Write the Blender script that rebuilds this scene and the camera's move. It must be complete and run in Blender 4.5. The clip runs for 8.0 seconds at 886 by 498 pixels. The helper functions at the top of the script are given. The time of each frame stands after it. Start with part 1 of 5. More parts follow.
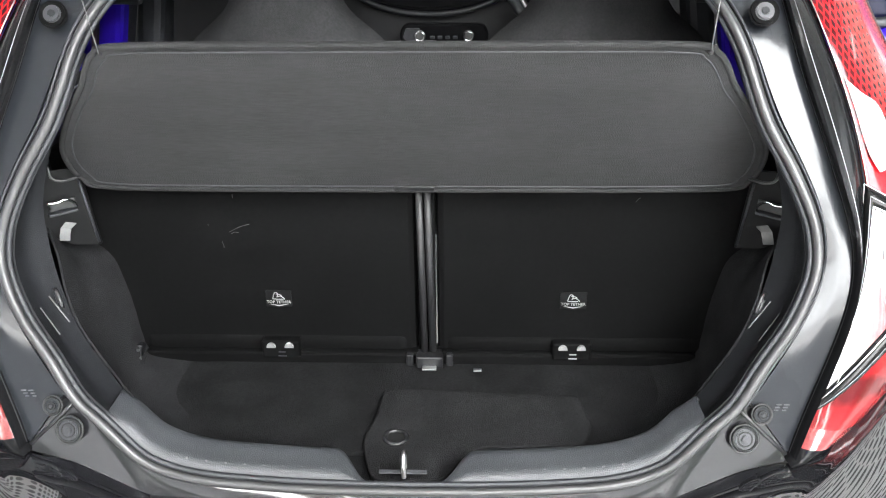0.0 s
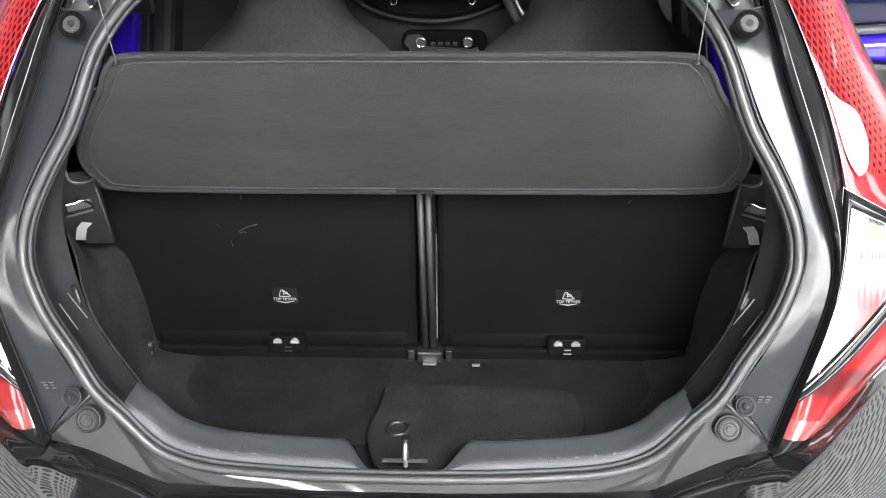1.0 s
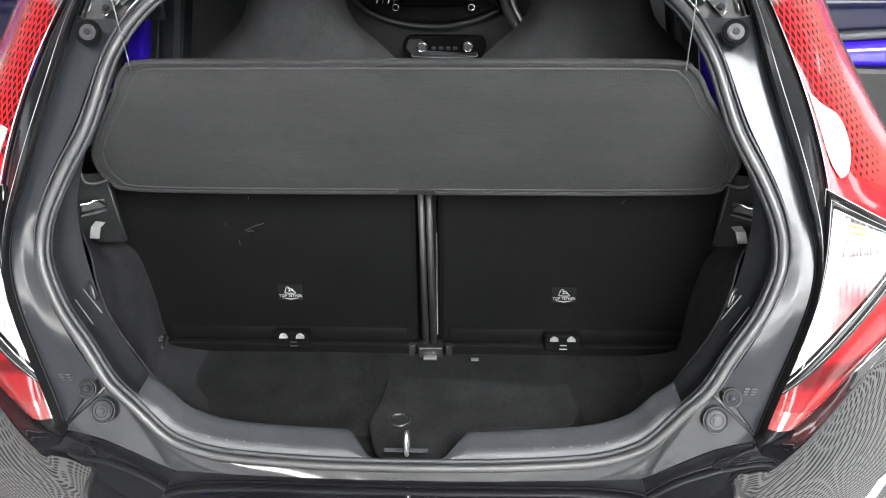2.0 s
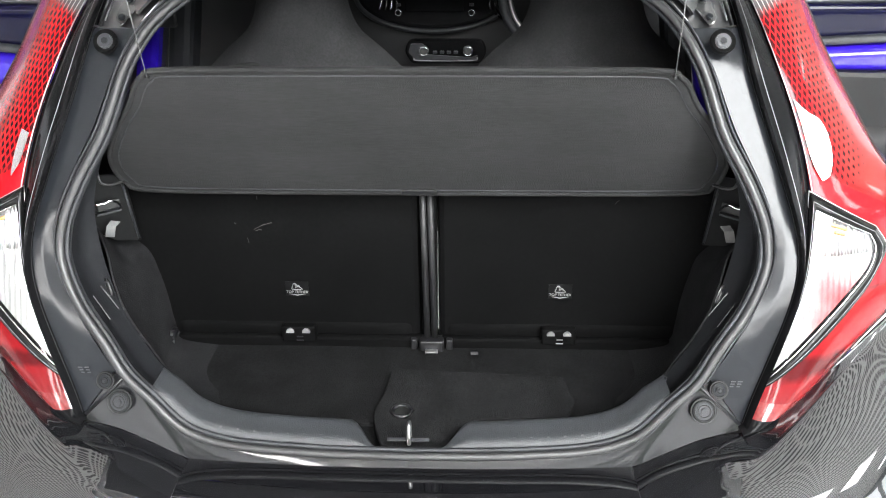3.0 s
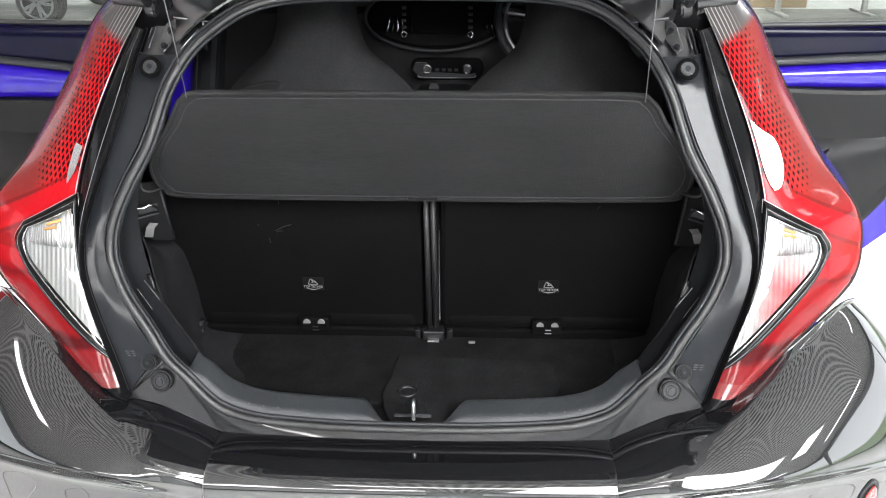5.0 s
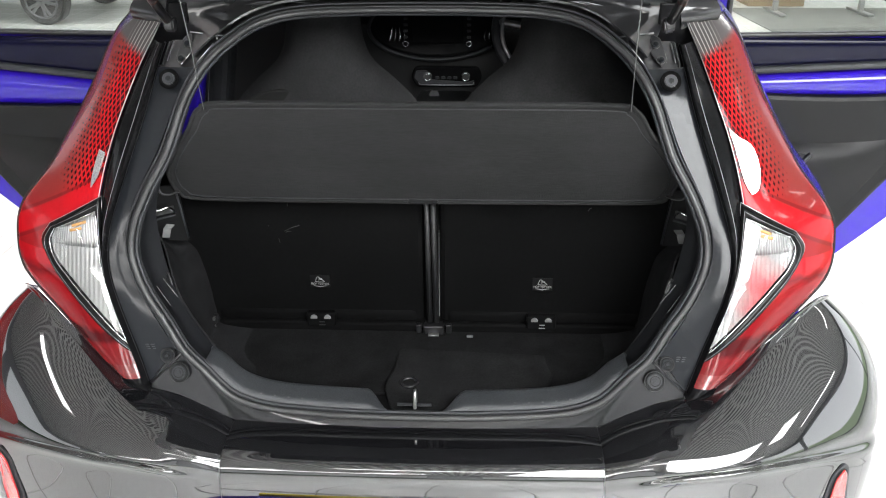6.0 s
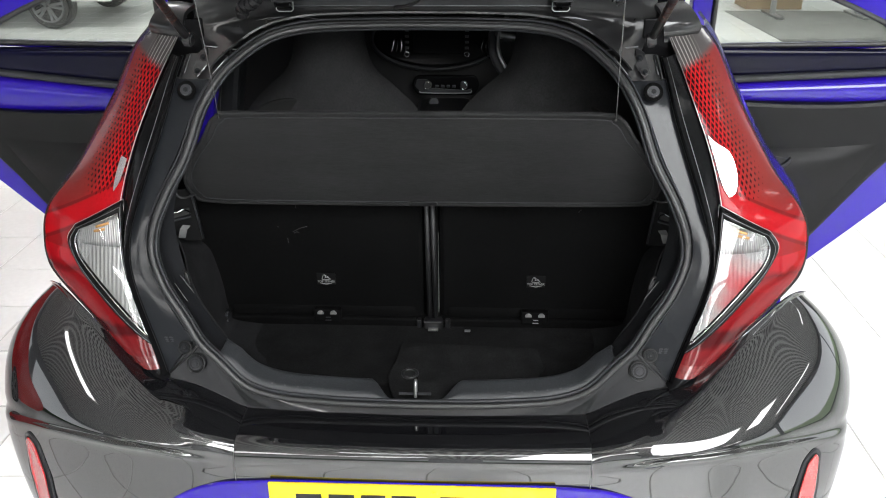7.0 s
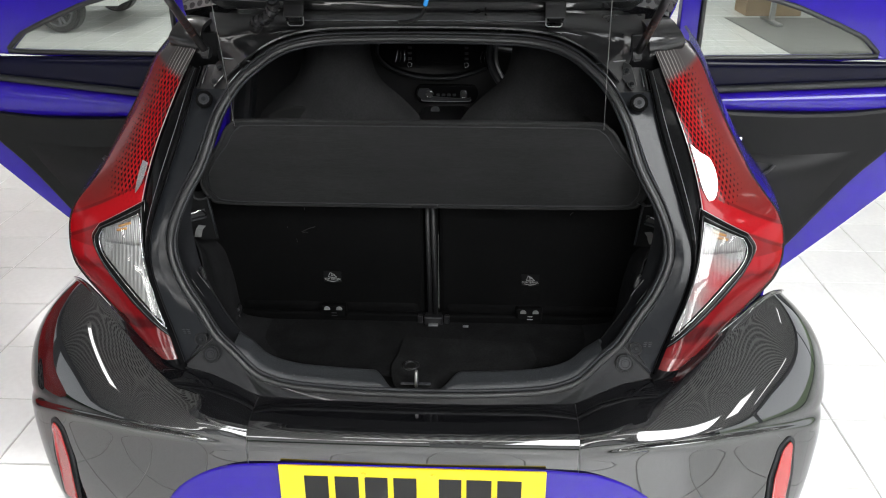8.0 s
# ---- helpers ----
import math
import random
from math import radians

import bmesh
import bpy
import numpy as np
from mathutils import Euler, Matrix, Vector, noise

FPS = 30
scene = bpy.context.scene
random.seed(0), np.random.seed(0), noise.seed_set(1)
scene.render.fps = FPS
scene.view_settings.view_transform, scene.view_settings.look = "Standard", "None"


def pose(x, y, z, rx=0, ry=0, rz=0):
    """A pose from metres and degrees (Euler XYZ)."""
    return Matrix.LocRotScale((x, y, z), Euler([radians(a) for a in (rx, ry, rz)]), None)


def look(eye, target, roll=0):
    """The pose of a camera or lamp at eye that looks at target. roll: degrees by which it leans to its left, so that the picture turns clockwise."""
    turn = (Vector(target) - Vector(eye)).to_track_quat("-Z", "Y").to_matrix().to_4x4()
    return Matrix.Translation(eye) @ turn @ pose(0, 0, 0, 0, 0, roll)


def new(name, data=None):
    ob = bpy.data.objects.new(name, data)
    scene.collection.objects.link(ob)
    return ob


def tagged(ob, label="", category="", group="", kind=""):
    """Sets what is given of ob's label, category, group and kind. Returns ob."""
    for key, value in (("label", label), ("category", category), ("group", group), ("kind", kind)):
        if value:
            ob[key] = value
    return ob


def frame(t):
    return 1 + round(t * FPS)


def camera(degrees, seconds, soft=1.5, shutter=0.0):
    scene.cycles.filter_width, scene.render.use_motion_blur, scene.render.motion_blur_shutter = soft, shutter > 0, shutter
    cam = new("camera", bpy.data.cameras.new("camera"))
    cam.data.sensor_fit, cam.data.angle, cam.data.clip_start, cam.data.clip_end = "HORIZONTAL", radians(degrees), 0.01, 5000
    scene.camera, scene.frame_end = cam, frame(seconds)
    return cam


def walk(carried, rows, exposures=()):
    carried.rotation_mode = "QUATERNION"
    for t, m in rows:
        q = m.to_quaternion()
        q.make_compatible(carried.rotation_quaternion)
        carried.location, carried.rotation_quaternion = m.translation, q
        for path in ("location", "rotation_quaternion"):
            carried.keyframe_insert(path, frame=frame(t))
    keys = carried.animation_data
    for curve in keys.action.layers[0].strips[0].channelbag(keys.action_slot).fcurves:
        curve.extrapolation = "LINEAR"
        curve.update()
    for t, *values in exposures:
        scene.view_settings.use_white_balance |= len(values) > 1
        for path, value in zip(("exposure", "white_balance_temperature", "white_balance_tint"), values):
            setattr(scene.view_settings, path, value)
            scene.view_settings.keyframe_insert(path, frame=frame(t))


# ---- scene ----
cam = camera(57.7, 8.0, soft=1.1)
PATH = [
    (0, (0.086, -0.857, 1.401), (0.022, 0.961, 0.572), -0.5),
    (0.5, (0.088, -0.881, 1.413), (0.022, 0.937, 0.583), -0.5),
    (1, (0.087, -0.906, 1.425), (0.024, 0.912, 0.592), -0.4),
    (1.5, (0.09, -0.931, 1.434), (0.024, 0.887, 0.604), -0.4),
    (3, (0.094, -1.001, 1.475), (0.024, 0.809, 0.628), -0.4),
    (3.5, (0.098, -1.041, 1.493), (0.023, 0.77, 0.646), -0.4),
    (4, (0.099, -1.083, 1.509), (0.024, 0.73, 0.666), -0.4),
    (4.5, (0.1, -1.122, 1.529), (0.027, 0.689, 0.684), -0.3),
    (6, (0.107, -1.248, 1.601), (0.032, 0.557, 0.742), -0.3),
    (6.5, (0.112, -1.296, 1.622), (0.035, 0.509, 0.764), -0.4),
    (7, (0.118, -1.348, 1.645), (0.038, 0.458, 0.788), -0.4),
    (7.5, (0.124, -1.4, 1.664), (0.041, 0.407, 0.813), -0.3),
    (8, (0.129, -1.455, 1.687), (0.043, 0.354, 0.837), -0.2),
]
SIZE = 0.935  # metres to one unit of the plan below, in which the number plate is 0.557 wide
walk(cam, [(t, look(Vector(eye) * SIZE, Vector(target) * SIZE, roll)) for t, eye, target, roll in PATH], [(0, 1.44), (3.5, .96), (4.5, .66), (6.5, -.06), (8, -.72)])

# ---- light and exposure ----
world = bpy.data.worlds.new("showroom_air")
world.use_nodes = True
scene.world = world
world.node_tree.nodes["Background"].inputs[0].default_value = (0.9, 0.95, 1.0, 1)
world.node_tree.nodes["Background"].inputs[1].default_value = 0.15


# ---- materials ----
def mat(name, color, rough=0.5, metal=0.0, coat=0.0, spec=0.5, vary=0.0, scale=8.0, bump=0.0, bump_scale=300.0, rough_vary=0.0, coat_rough=0.03):
    m = bpy.data.materials.new(name)
    m.use_nodes = True
    nt = m.node_tree
    b = nt.nodes["Principled BSDF"]
    b.inputs["Base Color"].default_value = (*color, 1)
    b.inputs["Roughness"].default_value = rough
    b.inputs["Metallic"].default_value = metal
    b.inputs["Coat Weight"].default_value = coat
    b.inputs["Coat Roughness"].default_value = coat_rough
    b.inputs["Specular IOR Level"].default_value = spec
    co = nt.nodes.new("ShaderNodeTexCoord")
    if vary or rough_vary:
        n = nt.nodes.new("ShaderNodeTexNoise")
        n.inputs["Scale"].default_value, n.inputs["Detail"].default_value = scale, 6
        nt.links.new(co.outputs["Object"], n.inputs["Vector"])
        if vary:
            fine = nt.nodes.new("ShaderNodeTexNoise")
            fine.inputs["Scale"].default_value, fine.inputs["Detail"].default_value = scale * 14, 3
            nt.links.new(co.outputs["Object"], fine.inputs["Vector"])
            both = nt.nodes.new("ShaderNodeMath")
            both.operation = "MULTIPLY"
            nt.links.new(n.outputs["Fac"], both.inputs[0])
            nt.links.new(fine.outputs["Fac"], both.inputs[1])
            r = nt.nodes.new("ShaderNodeMapRange")
            r.inputs["From Min"].default_value, r.inputs["From Max"].default_value = 0.1, 0.4
            r.inputs["To Min"].default_value, r.inputs["To Max"].default_value = 1 - vary, 1 + vary
            nt.links.new(both.outputs[0], r.inputs["Value"])
            mx = nt.nodes.new("ShaderNodeVectorMath")
            mx.operation = "SCALE"
            mx.inputs[0].default_value = color
            nt.links.new(r.outputs["Result"], mx.inputs["Scale"])
            nt.links.new(mx.outputs[0], b.inputs["Base Color"])
        if rough_vary:
            q = nt.nodes.new("ShaderNodeMapRange")
            q.inputs["From Min"].default_value, q.inputs["From Max"].default_value = 0.3, 0.7
            q.inputs["To Min"].default_value, q.inputs["To Max"].default_value = max(rough - rough_vary, 0), rough + rough_vary
            nt.links.new(n.outputs["Fac"], q.inputs["Value"])
            nt.links.new(q.outputs["Result"], b.inputs["Roughness"])
    if bump:
        n2 = nt.nodes.new("ShaderNodeTexNoise")
        n2.inputs["Scale"].default_value, n2.inputs["Detail"].default_value = bump_scale, 3
        nt.links.new(co.outputs["Object"], n2.inputs["Vector"])
        bp = nt.nodes.new("ShaderNodeBump")
        bp.inputs["Strength"].default_value, bp.inputs["Distance"].default_value = bump, 0.002
        nt.links.new(n2.outputs["Fac"], bp.inputs["Height"])
        nt.links.new(bp.outputs["Normal"], b.inputs["Normal"])
    return m


def glow(name, color, strength):
    m = mat(name, (0.8, 0.8, 0.8))
    b = m.node_tree.nodes["Principled BSDF"]
    b.inputs["Emission Color"].default_value = (*color, 1)
    b.inputs["Emission Strength"].default_value = strength
    return m


def clear(name, tint, rough=0.0):
    m = bpy.data.materials.new(name)
    m.use_nodes = True
    nt = m.node_tree
    nt.nodes.remove(nt.nodes["Principled BSDF"])
    tr, gl, mix, fr = (nt.nodes.new("ShaderNode" + k) for k in ("BsdfTransparent", "BsdfGlossy", "MixShader", "Fresnel"))
    tr.inputs[0].default_value = (*tint, 1)
    gl.inputs["Roughness"].default_value = rough
    fr.inputs["IOR"].default_value = 1.5
    nt.links.new(fr.outputs[0], mix.inputs[0])
    nt.links.new(tr.outputs[0], mix.inputs[1])
    nt.links.new(gl.outputs[0], mix.inputs[2])
    nt.links.new(mix.outputs[0], nt.nodes["Material Output"].inputs[0])
    return m


M_GLOSS = mat("gloss_black_paint", (0.006, 0.006, 0.007), 0.3, coat=1.0, spec=0.0, coat_rough=0.015)
M_GLOSS.node_tree.nodes["Principled BSDF"].inputs["Coat IOR"].default_value = 2.1
M_HEADER = mat("black_body_metal", (0.014, 0.014, 0.015), 0.34, spec=0.3, coat=1.0, coat_rough=0.025, rough_vary=0.08, scale=14)
M_HEADER.node_tree.nodes["Principled BSDF"].inputs["Coat IOR"].default_value = 1.8
M_SILLPAINT = mat("black_sill_paint", (0.009, 0.009, 0.010), 0.3, spec=0.15, coat=0.9, coat_rough=0.05)
M_SIDETRIM = mat("dark_side_trim", (0.0085, 0.009, 0.0105), 0.6, spec=0.2, vary=0.2, scale=12, bump=0.25, bump_scale=900)
M_SATIN = mat("satin_black_paint", (0.009, 0.010, 0.012), 0.30, spec=0.06, coat=0.40, coat_rough=0.12, rough_vary=0.05, scale=9)
M_COVER = mat("black_lacquer", (0.006, 0.006, 0.0065), 0.12, spec=0.04, rough_vary=0.04, scale=6)
M_RUBBER = mat("rubber", (0.024, 0.024, 0.025), 0.42, spec=0.5, vary=0.2, scale=30, bump=0.05)
M_TRIM = mat("grained_plastic", (0.018, 0.019, 0.022), 0.48, spec=0.35, vary=0.15, scale=12, bump=0.25, bump_scale=900)
M_FELT = mat("dark_carpet", (0.0086, 0.0086, 0.0090), 0.95, spec=0.05, vary=0.5, scale=20, bump=0.9, bump_scale=700)
M_FELT_LIGHT = mat("side_carpet", (0.012, 0.012, 0.0125), 0.95, spec=0.05, vary=0.5, scale=20, bump=0.9, bump_scale=700)
M_FELT_GREY = mat("grey_carpet", (0.20, 0.20, 0.19), 0.95, spec=0.05, vary=0.2, scale=6)
M_SHELF = mat("woven_shelf_felt", (0.032, 0.032, 0.033), 0.92, spec=0.2, vary=0.16, scale=40, bump=0.8, bump_scale=900)
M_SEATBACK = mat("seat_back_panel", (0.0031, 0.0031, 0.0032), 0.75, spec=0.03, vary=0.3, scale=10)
M_SEAT = mat("seat_cloth", (0.025, 0.025, 0.026), 0.9, spec=0.2, vary=0.3, scale=18, bump=0.5, bump_scale=800)
M_DARK = mat("black_plastic", (0.008, 0.008, 0.009), 0.4, vary=0.2, scale=20)
M_DASHPAD = mat("grey_dash_plastic", (0.045, 0.045, 0.046), 0.55, spec=0.3, vary=0.1, scale=14, bump=0.2, bump_scale=800)
M_PIANO = mat("piano_black", (0.004, 0.004, 0.005), 0.08, coat=1.0)
M_BLUE = mat("violet_blue_paint", (0.020, 0.006, 0.30), 0.4, coat=1.0, spec=0.05, vary=0.08, scale=40, coat_rough=0.02)
M_REDPAINT = mat("red_car_paint", (0.42, 0.006, 0.008), 0.3, coat=1.0, vary=0.05, scale=3)
M_CHROME = mat("chrome", (0.75, 0.75, 0.76), 0.12, metal=1.0)
M_STEEL = mat("zinc_steel", (0.45, 0.45, 0.45), 0.35, metal=1.0, vary=0.2, scale=60)
M_GREYMETAL = mat("brushed_grey_metal", (0.22, 0.22, 0.23), 0.4, metal=1.0, vary=0.2, scale=40)
M_WHITE = mat("white_plastic", (0.17, 0.17, 0.17), 0.45, vary=0.08, scale=30)
M_DOORCARD = mat("door_lining_plastic", (0.0036, 0.0036, 0.0040), 0.42, spec=0.25, vary=0.15, scale=12, bump=0.25, bump_scale=900)
M_GREY = mat("grey_cord", (0.09, 0.09, 0.09), 0.8, vary=0.2, scale=90)
M_YELLOW = mat("yellow_reflective", (0.86, 0.66, 0.01), 0.35, coat=0.3, vary=0.05, scale=40)
M_STICKER = mat("sticker_black", (0.0045, 0.0045, 0.0048), 0.55, spec=0.10, vary=0.2, scale=40)
M_SCRATCH = mat("pale_scratch", (0.055, 0.055, 0.055), 0.7, vary=0.3, scale=200)
M_BLACK = mat("black_print", (0.008, 0.008, 0.008), 0.5)
M_PRINT = mat("white_print", (0.24, 0.24, 0.235), 0.5, vary=0.1, scale=60)
M_SILL = mat("grained_sill_plastic", (0.029, 0.031, 0.034), 0.36, vary=0.2, scale=14, bump=0.5, bump_scale=900)
M_BEAD = mat("dull_bead_plastic", (0.011, 0.011, 0.012), 0.5, vary=0.1, scale=20)
M_REFLECT = mat("red_reflector", (0.42, 0.010, 0.012), 0.15, coat=0.8, bump=0.6, bump_scale=250)
M_FACET = mat("mirror_facet", (0.9, 0.9, 0.9), 0.16, metal=1.0)
M_AMBER = mat("amber_glow_tint", (0.62, 0.34, 0.12), 0.25, coat=0.6, bump=0.4, bump_scale=200)
M_CLEAR = clear("clear_lens", (0.96, 0.96, 0.96))
M_GLASS = clear("door_glass", (0.80, 0.83, 0.81))
M_TILE = mat("polished_tile", (0.88, 0.88, 0.87), 0.18, vary=0.04, scale=3, coat=0.2)
M_GROUT = mat("grout", (0.42, 0.41, 0.38), 0.8, vary=0.2, scale=30)
M_WALL = mat("white_wall", (0.78, 0.78, 0.76), 0.7, vary=0.04, scale=2)
M_ROOM = mat("grey_wall_paint", (0.30, 0.31, 0.32), 0.7, vary=0.05, scale=2)
M_LIGHT = glow("light_panel", (1.0, 0.99, 0.97), 17.0)
# for the large panel added out of view so the right pillar reflects white
M_PILLAR_PANEL = glow("pillar_highlight_panel", (0.97, 0.99, 1.0), 18.5)
M_DAY = glow("daylight_outside", (0.90, 0.95, 1.0), 0.5)
# west glow raised above the south one to brighten the left door lining
M_DAY_WEST = glow("daylight_outside_west", (0.90, 0.95, 1.0), 1.3)
M_DAY_EAST = glow("bright_daylight_outside", (0.92, 0.96, 1.0), 2.4)
# sunlight on the east lawn is put in as green emission
M_LAWN_GLOW = glow("glowing_lawn_outside", (0.28, 0.50, 0.14), 1.2)
M_GREEN = mat("lawn", (0.04, 0.09, 0.025), 0.9, vary=0.4, scale=3)
M_CARD = mat("brown_card", (0.35, 0.25, 0.15), 0.8, vary=0.1)
M_BLUEPLUG = mat("blue_plug", (0.01, 0.25, 0.7), 0.4)
M_STRUT = mat("strut_black", (0.012, 0.011, 0.012), 0.3, coat=0.3)
M_STRUTMARK = mat("strut_print", (0.05, 0.018, 0.012), 0.5)


def red_lens():
    """Red moulded lens: dark diamonds between crossing ribs along the inner edge, plain orange-red outwards, a smoky cap on top."""
    m = mat("red_lens", (0.7, 0.012, 0.012), 0.25, coat=0.25, spec=0.1, coat_rough=0.06)
    nt = m.node_tree
    b = nt.nodes["Principled BSDF"]

    def read(name):
        n = nt.nodes.new("ShaderNodeAttribute")
        n.attribute_name = name
        return n.outputs["Fac"]

    def calc(op, x, y=0.0, z=0.0):
        n = nt.nodes.new("ShaderNodeMath")
        n.operation = op
        for i, v in enumerate((x, y, z)):
            if isinstance(v, (int, float)):
                n.inputs[i].default_value = v
            else:
                nt.links.new(v, n.inputs[i])
        return n.outputs[0]

    def step(x, lo, hi):
        n = nt.nodes.new("ShaderNodeMapRange")
        n.interpolation_type = "SMOOTHSTEP"
        nt.links.new(x, n.inputs["Value"])
        n.inputs["From Min"].default_value, n.inputs["From Max"].default_value = lo, hi
        return n.outputs[0]

    def mix(f, a, c):
        n = nt.nodes.new("ShaderNodeMix")
        n.data_type = "RGBA"
        for v, s in ((f, "Factor"), (a, "A"), (c, "B")):
            if isinstance(v, tuple):
                n.inputs[s].default_value = v
            else:
                nt.links.new(v, n.inputs[s])
        return n.outputs["Result"]

    off, share, run = read("inset"), read("share"), read("run")
    a1 = calc("ABSOLUTE", calc("SINE", calc("MULTIPLY_ADD", off, 262.0, calc("MULTIPLY", run, 165.0))))
    a2 = calc("ABSOLUTE", calc("SINE", calc("MULTIPLY_ADD", off, 262.0, calc("MULTIPLY", run, -165.0))))
    low = calc("MINIMUM", a1, a2)
    # diamonds shrink outwards and towards the bend of the lamp
    shrink = calc("ADD", calc("MULTIPLY_ADD", share, 1.05, 0.16), calc("MULTIPLY", step(run, 1.08, 0.98), 0.9))
    dark = step(calc("SUBTRACT", low, shrink), 0.0, 0.10)
    n = nt.nodes.new("ShaderNodeTexNoise")
    n.inputs["Scale"].default_value, n.inputs["Detail"].default_value = 16.0, 4
    co = nt.nodes.new("ShaderNodeTexCoord")
    nt.links.new(co.outputs["Object"], n.inputs["Vector"])
    red = mix(step(calc("MULTIPLY_ADD", n.outputs["Fac"], 0.30, share), 0.35, 0.85), (0.32, 0.005, 0.008, 1), mix(step(run, 0.99, 1.07), (0.20, 0.005, 0.007, 1), (0.15, 0.016, 0.014, 1)))
    # dusky inner chamber in the middle of the upper lens
    dusk = calc("MULTIPLY", step(share, 0.30, 0.55), step(share, 0.95, 0.70))
    red = mix(calc("MULTIPLY", calc("MULTIPLY", dusk, step(run, 1.00, 1.06)), calc("MULTIPLY", n.outputs["Fac"], 1.35)), red, (0.16, 0.014, 0.012, 1))
    red = mix(dark, red, (0.030, 0.001, 0.002, 1))
    # the light bar across the bend, between dark chamber walls
    away = calc("SUBTRACT", calc("MULTIPLY_ADD", share, 0.090, run), 1.058)
    bar = step(calc("ABSOLUTE", away), 0.021, 0.017)
    red = mix(calc("MULTIPLY", bar, 0.9), red, (0.33, 0.003, 0.007, 1))
    for at in (-0.024, 0.024):
        wall = step(calc("ABSOLUTE", calc("SUBTRACT", away, at)), 0.0046, 0.0020)
        red = mix(calc("MULTIPLY", wall, 0.65), red, (0.10, 0.004, 0.005, 1))
    # smoky cap with fine lines, its lower edge slanting
    top = step(calc("MULTIPLY_ADD", share, -0.036, run), 1.268, 1.284)
    line = step(calc("ABSOLUTE", calc("SINE", calc("MULTIPLY_ADD", off, 330.0, calc("MULTIPLY", run, 40.0)))), 0.95, 0.99)
    smoke = mix(calc("MULTIPLY", line, step(share, 0.6, 0.3)), (0.055, 0.050, 0.050, 1), (0.30, 0.29, 0.28, 1))
    nt.links.new(mix(top, red, smoke), b.inputs["Base Color"])
    return m


def reflector_mat(name, spot):
    """White ribbed lamp bowl, its colour turning red round spot."""
    m = mat(name, (0.78, 0.78, 0.77), 0.2, coat=1.0)
    nt = m.node_tree
    b = nt.nodes["Principled BSDF"]
    co = nt.nodes.new("ShaderNodeTexCoord")
    n = nt.nodes.new("ShaderNodeTexNoise")
    n.inputs["Scale"].default_value, n.inputs["Detail"].default_value = 22.0, 4
    nt.links.new(co.outputs["Object"], n.inputs["Vector"])
    d = nt.nodes.new("ShaderNodeVectorMath")
    d.operation = "DISTANCE"
    d.inputs[1].default_value = spot
    nt.links.new(co.outputs["Object"], d.inputs[0])
    add = nt.nodes.new("ShaderNodeMath")
    add.operation = "MULTIPLY_ADD"
    add.inputs[1].default_value = 0.10
    nt.links.new(n.outputs["Fac"], add.inputs[0])
    nt.links.new(d.outputs["Value"], add.inputs[2])
    r = nt.nodes.new("ShaderNodeValToRGB")
    r.color_ramp.elements[0].position, r.color_ramp.elements[0].color = 0.070, (0.42, 0.06, 0.07, 1)
    r.color_ramp.elements[1].position, r.color_ramp.elements[1].color = 0.135, (0.32, 0.32, 0.315, 1)
    nt.links.new(add.outputs[0], r.inputs[0])
    nt.links.new(r.outputs[0], b.inputs["Base Color"])
    w = nt.nodes.new("ShaderNodeTexWave")
    w.inputs["Scale"].default_value, w.inputs["Distortion"].default_value = 38.0, 0.2
    nt.links.new(co.outputs["Object"], w.inputs["Vector"])
    bp = nt.nodes.new("ShaderNodeBump")
    bp.inputs["Strength"].default_value, bp.inputs["Distance"].default_value = 0.5, 0.003
    nt.links.new(w.outputs["Fac"], bp.inputs["Height"])
    nt.links.new(bp.outputs["Normal"], b.inputs["Normal"])
    return m


M_BOWL_RIGHT = reflector_mat("reflector_bowl_reddened", (0.603, 0.084, 0.815))
M_BOWL_LEFT = reflector_mat("reflector_bowl", (-0.468, 0.056, 0.655))
M_RED = red_lens()
M_SMOKEBLACK = mat("smoked_black_plastic", (0.006, 0.006, 0.006), 0.16, spec=0.12, rough_vary=0.05, scale=20)
M_PALE = mat("pale_pink_lens", (0.15, 0.020, 0.021), 0.16, coat=0.4, vary=0.25, scale=14)
M_MATTE = mat("matte_black_rubber", (0.012, 0.012, 0.012), 0.65, spec=0.2)


